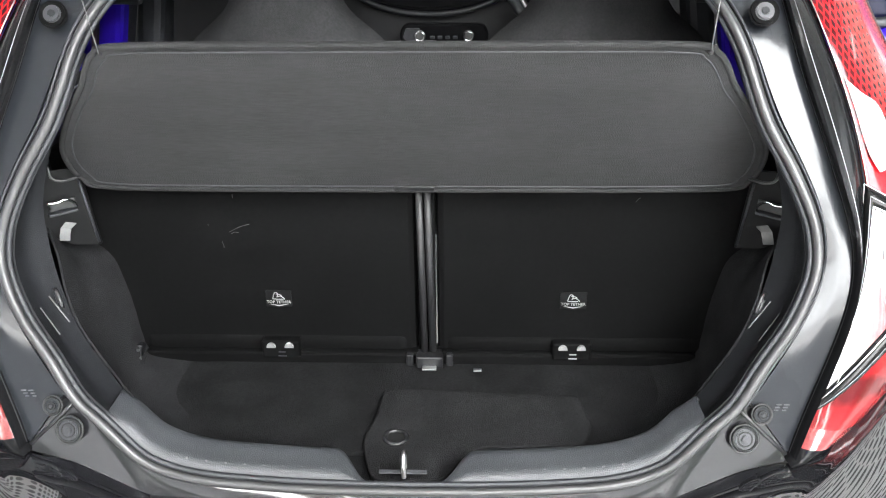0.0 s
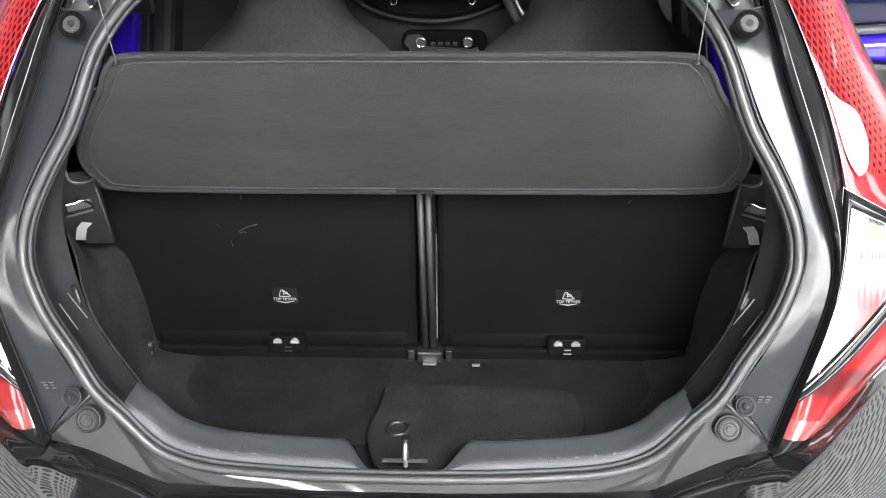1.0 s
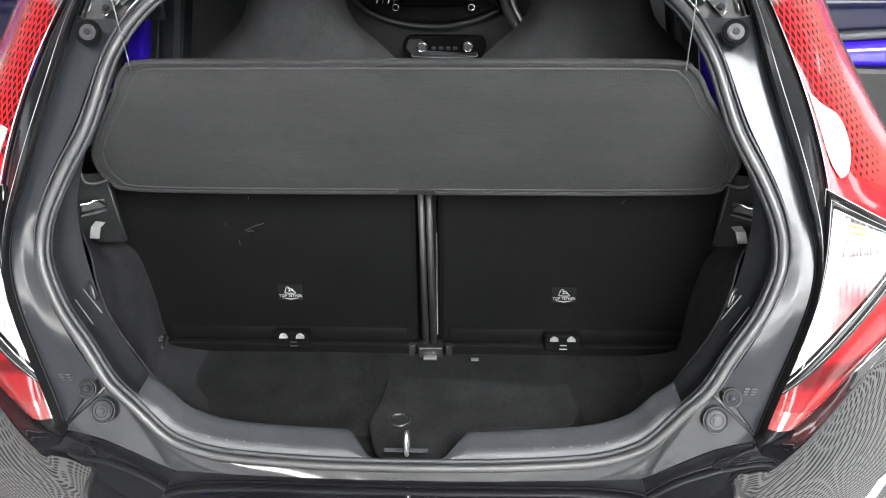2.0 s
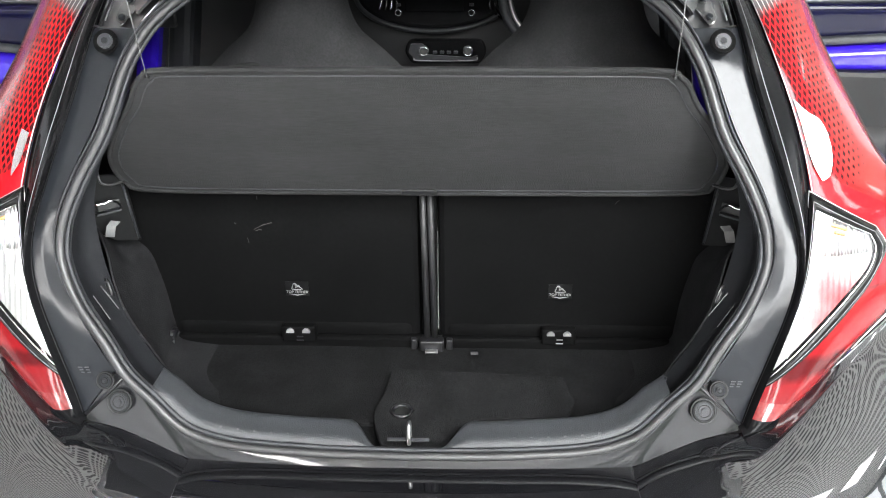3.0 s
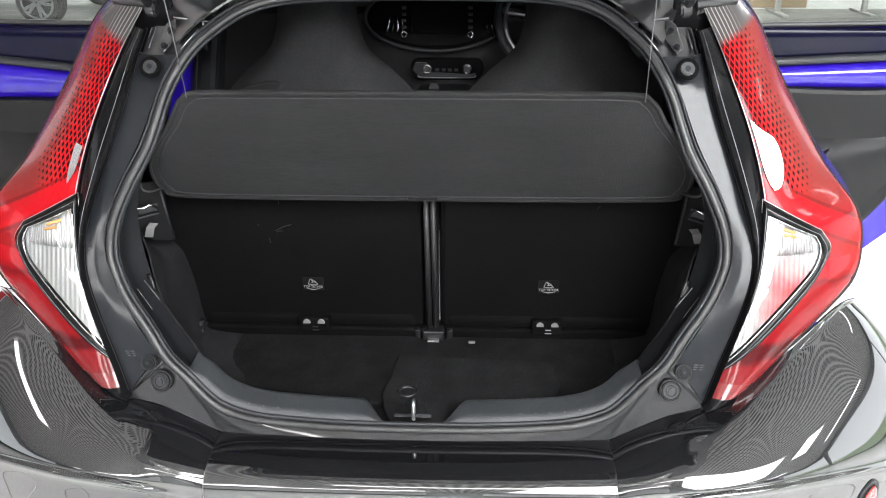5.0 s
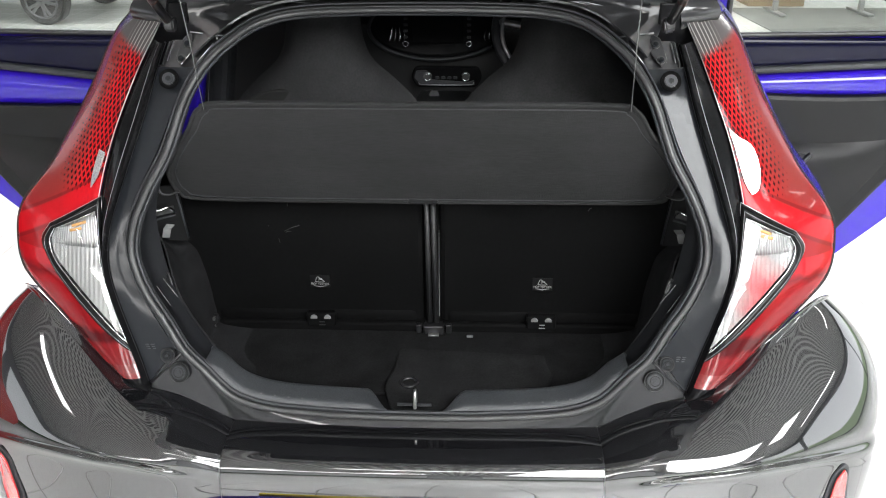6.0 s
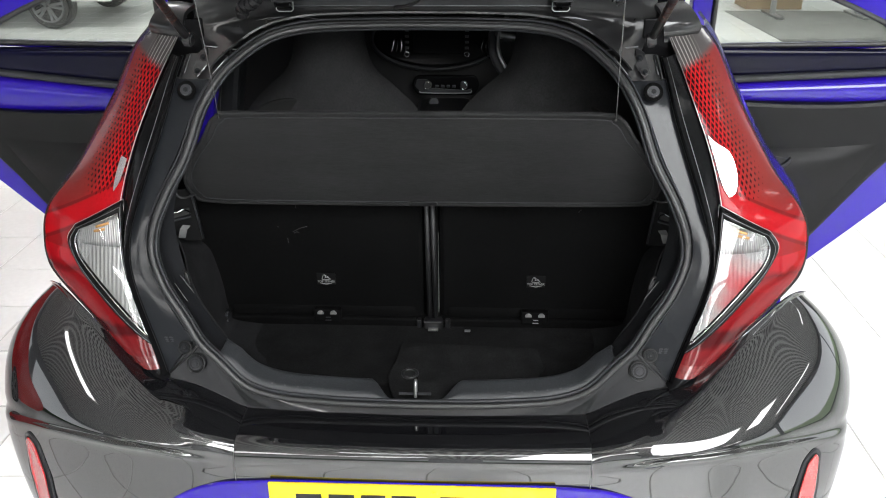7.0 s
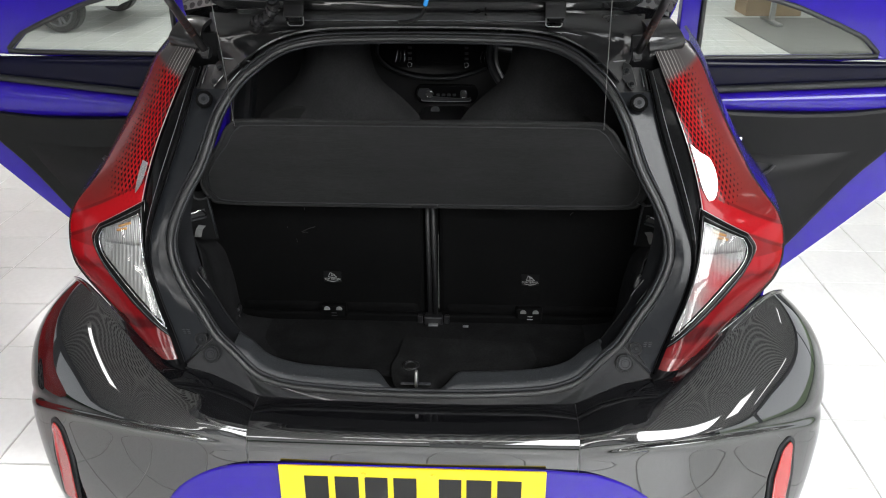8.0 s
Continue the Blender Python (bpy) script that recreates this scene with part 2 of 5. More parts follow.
def lower_lens_mat():
    """Red lens over chambers: bright beside the light bar, duller and pinkish towards the foot, with darker bands."""
    m = mat("red_lens_plain", (0.30, 0.003, 0.007), 0.25, coat=0.4, spec=0.05, coat_rough=0.05)
    nt = m.node_tree
    co = nt.nodes.new("ShaderNodeTexCoord")
    z = nt.nodes.new("ShaderNodeSeparateXYZ")
    nt.links.new(co.outputs["Object"], z.inputs[0])
    n = nt.nodes.new("ShaderNodeTexNoise")
    n.inputs["Scale"].default_value, n.inputs["Detail"].default_value = 26.0, 3
    nt.links.new(co.outputs["Object"], n.inputs["Vector"])
    k = nt.nodes.new("ShaderNodeMath")
    k.operation = "MULTIPLY_ADD"
    k.inputs[1].default_value = 0.03
    nt.links.new(n.outputs["Fac"], k.inputs[0])
    nt.links.new(z.outputs["Z"], k.inputs[2])
    r = nt.nodes.new("ShaderNodeMapRange")
    r.inputs["From Min"].default_value, r.inputs["From Max"].default_value = 0.69, 0.90
    nt.links.new(k.outputs[0], r.inputs["Value"])
    ramp = nt.nodes.new("ShaderNodeValToRGB")
    stops = [(0.0, (0.11, 0.014, 0.015)), (0.26, (0.13, 0.006, 0.008)), (0.31, (0.05, 0.003, 0.004)), (0.37, (0.05, 0.003, 0.004)), (0.42, (0.14, 0.004, 0.006)), (0.75, (0.18, 0.003, 0.006)), (0.80, (0.10, 0.003, 0.005)), (0.86, (0.26, 0.003, 0.007)), (1.0, (0.30, 0.003, 0.007))]
    while len(ramp.color_ramp.elements) < len(stops):
        ramp.color_ramp.elements.new(0.5)
    for e, (at, c) in zip(ramp.color_ramp.elements, stops):
        e.position, e.color = at, (*c, 1)
    nt.links.new(r.outputs[0], ramp.inputs[0])
    nt.links.new(ramp.outputs[0], nt.nodes["Principled BSDF"].inputs["Base Color"])
    return m


M_RED_PLAIN = lower_lens_mat()
M_WEAVE = mat("wheel_house_felt", (0.016, 0.016, 0.017), 0.95, spec=0.05, vary=0.4, scale=24, bump=0.9, bump_scale=700)
M_BLUE_DARK = mat("belt_gloss", (0.003, 0.003, 0.014), 0.3, spec=0.0, coat=0.3)


def weave(m, color):
    """Short horizontal threads woven into a felt."""
    nt = m.node_tree
    co = nt.nodes.new("ShaderNodeTexCoord")
    mp = nt.nodes.new("ShaderNodeMapping")
    mp.inputs["Scale"].default_value = (55, 420, 420)
    n = nt.nodes.new("ShaderNodeTexNoise")
    n.inputs["Scale"].default_value, n.inputs["Detail"].default_value = 1.0, 3
    big = nt.nodes.new("ShaderNodeTexNoise")
    big.inputs["Scale"].default_value, big.inputs["Detail"].default_value = 1.0, 5
    wide = nt.nodes.new("ShaderNodeMapping")
    wide.inputs["Scale"].default_value = (7, 22, 22)
    nt.links.new(co.outputs["Object"], mp.inputs[0])
    nt.links.new(mp.outputs[0], n.inputs["Vector"])
    nt.links.new(co.outputs["Object"], wide.inputs[0])
    nt.links.new(wide.outputs[0], big.inputs["Vector"])
    r = nt.nodes.new("ShaderNodeMapRange")
    r.inputs["From Min"].default_value, r.inputs["From Max"].default_value = 0.3, 0.7
    r.inputs["To Min"].default_value, r.inputs["To Max"].default_value = 0.80, 1.20
    nt.links.new(n.outputs["Fac"], r.inputs["Value"])
    q = nt.nodes.new("ShaderNodeMapRange")
    q.inputs["From Min"].default_value, q.inputs["From Max"].default_value = 0.3, 0.7
    q.inputs["To Min"].default_value, q.inputs["To Max"].default_value = 0.84, 1.16
    nt.links.new(big.outputs["Fac"], q.inputs["Value"])
    k = nt.nodes.new("ShaderNodeMath")
    k.operation = "MULTIPLY"
    nt.links.new(r.outputs[0], k.inputs[0])
    nt.links.new(q.outputs[0], k.inputs[1])
    s = nt.nodes.new("ShaderNodeVectorMath")
    s.operation = "SCALE"
    s.inputs[0].default_value = color
    nt.links.new(k.outputs[0], s.inputs["Scale"])
    nt.links.new(s.outputs[0], nt.nodes["Principled BSDF"].inputs["Base Color"])


weave(M_SHELF, (0.0166, 0.0166, 0.0171))

# ---- building helpers ----
def mesh_ob(name, verts, faces, material, parent=None, label="", smooth=True, flip=False, thick=0.0, bevel=0.0):
    me = bpy.data.meshes.new(name)
    me.from_pydata([tuple(v) for v in verts], [], [tuple(reversed(f)) if flip else tuple(f) for f in faces])
    me.materials.append(material)
    if smooth:
        me.shade_smooth()
    me.update()
    ob = new(name, me)
    if thick:
        s = ob.modifiers.new("thickness", "SOLIDIFY")
        s.thickness, s.offset = thick, 0.0
        e = ob.modifiers.new("crisp_rim", "EDGE_SPLIT")
        e.split_angle = radians(50)
    if bevel:
        s = ob.modifiers.new("edges", "BEVEL")
        s.width, s.segments, s.limit_method = bevel, 2, "ANGLE"
    if parent:
        ob.parent = parent
    if label:
        tagged(ob, label)
    return ob


def part(name, bm, material, parent, label="", smooth=False):
    me = bpy.data.meshes.new(name)
    bm.to_mesh(me)
    bm.free()
    me.materials.append(material)
    if smooth:
        me.shade_smooth()
    ob = new(name, me)
    ob.parent = parent
    if label:
        tagged(ob, label)
    return ob


def spline(pts, n):
    """n points along a smooth curve through pts, evenly by control point."""
    p = np.array(pts, float)
    p = np.vstack([2 * p[0] - p[1], p, 2 * p[-1] - p[-2]])
    out = []
    for u in np.linspace(0, len(pts) - 1, n):
        i = min(int(u), len(pts) - 2)
        f = u - i
        a, b, c, d = p[i : i + 4]
        out.append(0.5 * (2 * b + (c - a) * f + (2 * a - 5 * b + 4 * c - d) * f**2 + (3 * b - a - 3 * c + d) * f**3))
    return np.array(out)


def even(pts, n):
    """n points at equal steps of length along a polyline."""
    p = np.array(pts, float)
    s = np.r_[0, np.cumsum(np.linalg.norm(np.diff(p, axis=0), axis=1))]
    return np.stack([np.interp(np.linspace(0, s[-1], n), s, p[:, k]) for k in range(p.shape[1])], 1)


def by_z(pts, zs):
    p = np.array(pts, float)
    p = p[np.argsort(p[:, 2])]
    return np.stack([np.interp(zs, p[:, 2], p[:, 0]), np.interp(zs, p[:, 2], p[:, 1]), zs], 1)


def calm(p, rounds=14):
    """The curve with its small waves smoothed away, its ends kept."""
    p = p.copy()
    for _ in range(rounds):
        p[1:-1] = p[1:-1] * .5 + (p[:-2] + p[2:]) * .25
    return p


def mir(pts, side):
    return np.array(pts, float) * (side, 1, 1)


def loft(rails, across=4, smooth_across=True):
    """Vertices and faces of a sheet through rails of equal length."""
    r = np.array(rails, float)
    cols = [spline(r[:, j], (len(r) - 1) * across + 1) if smooth_across else even(r[:, j], (len(r) - 1) * across + 1) for j in range(r.shape[1])]
    g = np.array(cols)
    nj, ni = g.shape[:2]
    faces = [(j * ni + i, j * ni + i + 1, (j + 1) * ni + i + 1, (j + 1) * ni + i) for j in range(nj - 1) for i in range(ni - 1)]
    return g.reshape(-1, 3), faces


def tube(path, radius, sides=8, closed=False, squash=1.0):
    p = np.array(path, float)
    n = len(p)
    verts, faces = [], []
    up = Vector((0.13, -0.2, 0.97))
    for i in range(n):
        t = Vector(p[(i + 1) % n] - p[i - 1]) if closed else Vector(p[min(i + 1, n - 1)] - p[max(i - 1, 0)])
        t.normalize()
        if abs(t.dot(up)) > 0.97:
            up = Vector((1, 0, 0))
        a = (up - t * up.dot(t)).normalized()
        b = t.cross(a)
        up = a
        for k in range(sides):
            w = 2 * math.pi * k / sides
            verts.append(Vector(p[i]) + a * radius * math.cos(w) * squash + b * radius * math.sin(w))
    m = n if closed else n - 1
    for i in range(m):
        for k in range(sides):
            j = (i + 1) % n
            faces.append((i * sides + k, i * sides + (k + 1) % sides, j * sides + (k + 1) % sides, j * sides + k))
    if not closed:
        faces += [tuple(reversed(range(sides))), tuple((n - 1) * sides + k for k in range(sides))]
    return verts, faces


def box_bm(size, at=(0, 0, 0), turn=(0, 0, 0), bevel=0.0, seg=2):
    bm = bmesh.new()
    bmesh.ops.create_cube(bm, size=1)
    bmesh.ops.scale(bm, vec=size, verts=bm.verts)
    if bevel:
        bmesh.ops.bevel(bm, geom=bm.edges[:], offset=bevel, segments=seg, affect="EDGES", profile=0.5)
    bmesh.ops.transform(bm, matrix=pose(*at, *turn), verts=bm.verts)
    return bm


def disc_bm(r, h, at, axis, sides=24, r2=None, bevel=0.0):
    """A short cylinder along axis."""
    bm = bmesh.new()
    bmesh.ops.create_cone(bm, cap_ends=True, segments=sides, radius1=r, radius2=r if r2 is None else r2, depth=h)
    if bevel:
        bmesh.ops.bevel(bm, geom=[e for e in bm.edges if len(e.link_faces) == 2 and e.calc_face_angle(0) > 0.8], offset=bevel, segments=2, affect="EDGES")
    q = Vector(axis).to_track_quat("Z", "Y").to_matrix().to_4x4()
    bmesh.ops.transform(bm, matrix=Matrix.Translation(at) @ q, verts=bm.verts)
    return bm


def slab(outline, thick, to_world):
    """A flat plate from a 2D outline; to_world maps (u, v, w) into the world."""
    n = len(outline)
    verts = [to_world(u, v, 0.0) for u, v in outline] + [to_world(u, v, thick) for u, v in outline]
    faces = [tuple(range(n)), tuple(reversed(range(n, 2 * n)))]
    faces += [(i, i + n, (i + 1) % n + n, (i + 1) % n) for i in range(n)]
    return verts, faces


def rounded(pts, r=0.02, seg=4):
    """A 2D outline with its corners rounded."""
    out, n = [], len(pts)
    for i in range(n):
        a, b, c = (Vector(pts[k % n]) for k in (i - 1, i, i + 1))
        d1, d2 = (a - b), (c - b)
        k = min(r, d1.length * 0.45, d2.length * 0.45)
        p, q = b + d1.normalized() * k, b + d2.normalized() * k
        for s in range(seg + 1):
            f = s / seg
            out.append(tuple(p * (1 - f) ** 2 + b * 2 * f * (1 - f) + q * f**2))
    return out


def empty(name, label, category, at=(0, 0, 0), kind="", group=""):
    ob = new(name)
    ob.location = at
    ob.empty_display_size = 0.1
    return tagged(ob, label, category, group, kind)


def lettering(name, text, size, m, material, parent):
    cu = bpy.data.curves.new(name, "FONT")
    cu.body, cu.size, cu.extrude, cu.align_x, cu.align_y = text, size, 0.0003, "CENTER", "CENTER"
    tmp = new(name, cu)
    bpy.context.view_layer.update()
    me = bpy.data.meshes.new_from_object(tmp.evaluated_get(bpy.context.evaluated_depsgraph_get()))
    bpy.data.objects.remove(tmp)
    me.transform(m)
    me.materials.append(material)
    ob = new(name, me)
    ob.parent = parent
    return ob

# ---- showroom ----
ROOM = 9.0
NORTH = 13.0
HIGH = 3.6
floor_ob = mesh_ob("floor", [(-ROOM, -ROOM, -0.004), (ROOM, -ROOM, -0.004), (ROOM, NORTH, -0.004), (-ROOM, NORTH, -0.004)], [(0, 1, 2, 3)], M_GROUT, smooth=False, thick=0.002)
tagged(floor_ob, "white polished square floor tiles with thin grey joints", "floor", kind="structure")


def wall_sheet(name, a, b, openings, label):
    """A wall 0.2 m thick from a to b (plan points), with openings (start, end, low, high) through it."""
    a, b = Vector((*a, 0)), Vector((*b, 0))
    along = (b - a).normalized()
    length = (b - a).length
    cuts = sorted({0.0, length, *[v for o in openings for v in o[:2]]})
    bm = bmesh.new()
    for s, e in zip(cuts, cuts[1:]):
        mid = (s + e) / 2
        hole = [o for o in openings if o[0] <= mid <= o[1]]
        spans = [(0, hole[0][2]), (hole[0][3], HIGH)] if hole else [(0, HIGH)]
        for lo, hi in spans:
            if hi - lo < 1e-3:
                continue
            c = a + along * mid
            m = Matrix.Translation((c.x, c.y, (lo + hi) / 2)) @ Matrix.Rotation(math.atan2(along.y, along.x), 4, "Z")
            bmesh.ops.create_cube(bm, size=1, matrix=m @ Matrix.Diagonal((e - s, 0.2, hi - lo, 1)))
    me = bpy.data.meshes.new(name)
    bm.to_mesh(me)
    bm.free()
    me.materials.append(M_ROOM)
    return tagged(new(name, me), label, "wall", kind="structure")


wall_sheet("wall_north", (-ROOM, NORTH), (ROOM, NORTH), [], "plain grey painted showroom wall")
wall_sheet("wall_east", (ROOM, -ROOM), (ROOM, NORTH), [(1, 5.8, 0.15, 3.2), (6.0, 11.4, 0.15, 3.2), (11.6, 17, 0.15, 3.2)], "grey showroom wall with large glazed openings")
wall_sheet("wall_west", (-ROOM, -ROOM), (-ROOM, NORTH), [(2, 8, 0.3, 3.0), (9, 15, 0.3, 3.0)], "grey showroom wall with large glazed openings")
wall_sheet("wall_south", (-ROOM, -ROOM), (ROOM, -ROOM), [(1, 8.6, 0.3, 3.0), (9.4, 17, 0.3, 3.0)], "grey showroom wall with large shop windows")


def ceiling_mat():
    m = mat("perforated_ceiling", (0.75, 0.75, 0.74), 0.6)
    nt = m.node_tree
    co = nt.nodes.new("ShaderNodeTexCoord")
    sc = nt.nodes.new("ShaderNodeVectorMath")
    sc.operation = "SCALE"
    sc.inputs["Scale"].default_value = 1 / 0.085
    fr = nt.nodes.new("ShaderNodeVectorMath")
    fr.operation = "FRACTION"
    sub = nt.nodes.new("ShaderNodeVectorMath")
    sub.operation = "SUBTRACT"
    sub.inputs[1].default_value = (0.5, 0.5, 0.0)
    flat = nt.nodes.new("ShaderNodeVectorMath")
    flat.operation = "MULTIPLY"
    flat.inputs[1].default_value = (1, 1, 0)
    ln = nt.nodes.new("ShaderNodeVectorMath")
    ln.operation = "LENGTH"
    st = nt.nodes.new("ShaderNodeMapRange")
    st.inputs["From Min"].default_value, st.inputs["From Max"].default_value = 0.33, 0.37
    mix = nt.nodes.new("ShaderNodeMix")
    mix.data_type = "RGBA"
    mix.inputs["A"].default_value = (0.13, 0.13, 0.13, 1)
    mix.inputs["B"].default_value = (0.62, 0.62, 0.61, 1)
    for a, b in ((co.outputs["Object"], sc.inputs[0]), (sc.outputs[0], fr.inputs[0]), (fr.outputs[0], sub.inputs[0]), (sub.outputs[0], flat.inputs[0]), (flat.outputs[0], ln.inputs[0]), (ln.outputs["Value"], st.inputs["Value"]), (st.outputs[0], mix.inputs["Factor"]), (mix.outputs["Result"], nt.nodes["Principled BSDF"].inputs["Base Color"])):
        nt.links.new(a, b)
    return m


ceil = mesh_ob("ceiling", [(-ROOM, -ROOM, HIGH), (ROOM, -ROOM, HIGH), (ROOM, NORTH, HIGH), (-ROOM, NORTH, HIGH)], [(0, 1, 2, 3)], ceiling_mat(), smooth=False, flip=True, thick=0.02)
tagged(ceil, "white perforated ceiling panels", "ceiling", kind="structure")
# unseen panels, placed for highlights on pillars, facet and bumper and to light the floor
for x, y, wx, wy in [(2.0, -4.2, 2.8, 4.6), (-1.9, -7.2, 2.4, 0.7), (2.4, -7.4, 2.4, 0.7), (-3.4, 4.4, 2.4, 0.7), (0.0, 4.8, 2.4, 0.7), (3.4, 4.4, 2.4, 0.7), (4.65, -1.97, 0.9, 0.6), (0.1, -2.6, 1.8, 0.2), (-3.2, -0.92, 0.32, 0.30), (5.8, -4.6, 0.25, 1.2), (5.4, 1.2, 0.14, 1.2), (7.2, -1.8, 0.14, 1.2)] + [(x, -5.9, 0.6, 0.6) for x in (-5.4, -2.2, -0.6, 4.6, 6.2)] + [(-3.6, -6.6, 1.6, 0.8)] + [(x, y, 2.4, 0.7) for x in (-4.4, 0.0, 4.4) for y in (7.4, 10.6)]:
    lamp = empty("ceiling_light", "unseen glowing ceiling panel placed for light and highlights", "ceiling light", (x, y, HIGH - 0.03), group="showroom ceiling lights")
    part("frame", box_bm((wx + 0.1, wy + 0.1, 0.03), (0, 0, 0.0), bevel=0.005), M_WALL, lamp)
    part("diffuser", box_bm((wx, wy, 0.02), (0, 0, -0.012)), M_PILLAR_PANEL if wx * wy > 5 else M_LIGHT, lamp, "white glowing diffuser")
for k, (x0, y0, x1, y1) in enumerate([(-16, -11, 16, -11), (-11, -9, -11, 9), (11, -9, 11, 9)]):
    bd = mesh_ob("backdrop", [(x0, y0, 0.9), (x1, y1, 0.9), (x1, y1, 6), (x0, y0, 6)], [(0, 1, 2, 3)], (M_DAY, M_DAY_WEST, M_DAY_EAST)[k], smooth=False)
    tagged(bd, "bright overcast daylight outside the windows", "backdrop", kind="structure")
    # the east lawn sheet glows by itself, the others are plain green
    lw = mesh_ob("backdrop", [(x0, y0, -0.5), (x1, y1, -0.5), (x1, y1, 0.9), (x0, y0, 0.9)], [(0, 1, 2, 3)], M_LAWN_GLOW if k == 2 else M_GREEN, smooth=False)
    tagged(lw, "green lawn outside the windows", "backdrop", kind="structure")

# ---- the car: guiding curves of its right half ----
SEAL = spline([(0, -.010, .660), (.12, -.010, .662), (.22, -.008, .667), (.275, -.007, .673), (.320, -.004, .684), (.357, .001, .703), (.400, .013, .745), (.436, .024, .779), (.468, .042, .828),
               (.504, .062, .878), (.527, .083, .926), (.534, .100, .961), (.527, .117, 1.003), (.504, .142, 1.056), (.472, .167, 1.112), (.456, .187, 1.153), (.442, .207, 1.194), (.426, .224, 1.228),
               (.404, .254, 1.263), (.374, .288, 1.292), (.318, .340, 1.326), (.240, .372, 1.341), (.12, .381, 1.345), (0, .382, 1.346)], 140)
PANEL_OUT = [(.503, .003, .716), (.520, .020, .765), (.543, .040, .823), (.566, .062, .885), (.578, .081, .930), (.579, .100, .970), (.572, .119, 1.006), (.552, .145, 1.065), (.534, .168, 1.117), (.515, .196, 1.172), (.500, .222, 1.223), (.490, .262, 1.275), (.484, .31, 1.31)]
LIGHT_IN = [(.503, .006, .708), (.519, .024, .748), (.540, .040, .795), (.560, .057, .841), (.584, .084, .909), (.600, .114, .974), (.603, .137, 1.023), (.592, .164, 1.083), (.573, .194, 1.148), (.549, .226, 1.212), (.528, .275, 1.272), (.511, .335, 1.322), (.508, .35, 1.336)]
LIGHT_OUT = [(.506, .004, .7085), (.539, .015, .712), (.582, .030, .732), (.625, .050, .763), (.675, .080, .803), (.763, .130, .875), (.786, .150, .907), (.795, .170, .939), (.793, .185, .979), (.780, .200, 1.013), (.754, .230, 1.047), (.730, .250, 1.079), (.695, .290, 1.144), (.658, .330, 1.216), (.622, .380, 1.299), (.598, .420, 1.336)]

PANEL_OUT, LIGHT_IN, LIGHT_OUT = (spline(c, 240) for c in (PANEL_OUT, LIGHT_IN, LIGHT_OUT))

car = empty("hatchback_car", "small two-tone violet-blue and black hatchback, tailgate and doors open", "car")


def push(path, d):
    """The curve moved outwards from the opening's middle by d, in the picture plane of the car's rear."""
    p = np.array(path)
    t = np.gradient(p, axis=0)
    n = np.stack([t[:, 2], np.zeros(len(p)), -t[:, 0]], 1)
    n /= np.linalg.norm(n, axis=1)[:, None] + 1e-9
    return p + n * d


# the opening's rubber seal, a closed ring of three beads
ring = np.vstack([SEAL, mir(SEAL[-2:0:-1], -1)])
ring_out, ring_in = np.vstack([push(SEAL, .0068), mir(push(SEAL, .0068)[-2:0:-1], -1)]), np.vstack([push(SEAL, -.0080), mir(push(SEAL, -.0080)[-2:0:-1], -1)])
weather = mesh_ob("weather_strip", *tube(ring + (0, -.007, .001), .0064, 12, True), M_RUBBER, car, "black hollow rubber door seal")
mesh_ob("outer_bead", *tube(ring_out + (0, -.001, 0), .0026, 8, True), M_RUBBER, weather)
far_bead = np.vstack([push(SEAL, .0135), mir(push(SEAL, .0135)[-2:0:-1], -1)])
mesh_ob("flange_bead", *tube(far_bead + (0, .001, 0), .0022, 8, True), M_TRIM, weather, "folded metal flange under the seal")
mesh_ob("inner_lip", *tube(ring_in + (0, -.001, .001), .0038, 8, True), M_TRIM, weather, "grey inner lip of the seal")
gut = np.vstack([push(SEAL, .004), mir(push(SEAL, .004)[-2:0:-1], -1)])
gut = np.vstack([gut, gut[:1]])
gutb = np.vstack([push(SEAL, .0165), mir(push(SEAL, .0165)[-2:0:-1], -1)])
gutb = np.vstack([gutb, gutb[:1]])
mesh_ob("seal_channel", *loft([gut + (0, .008, 0), gutb + (0, .004, 0)], 2), M_MATTE, car, "painted gutter round the opening", thick=.003)

zs = np.linspace(.722, 1.30, 60)
seal_z = calm(by_z(push(SEAL, .0160)[30:120], zs), 12)
pan_z, lin_z = calm(by_z(PANEL_OUT, zs), 8), calm(by_z(LIGHT_IN, zs), 8)
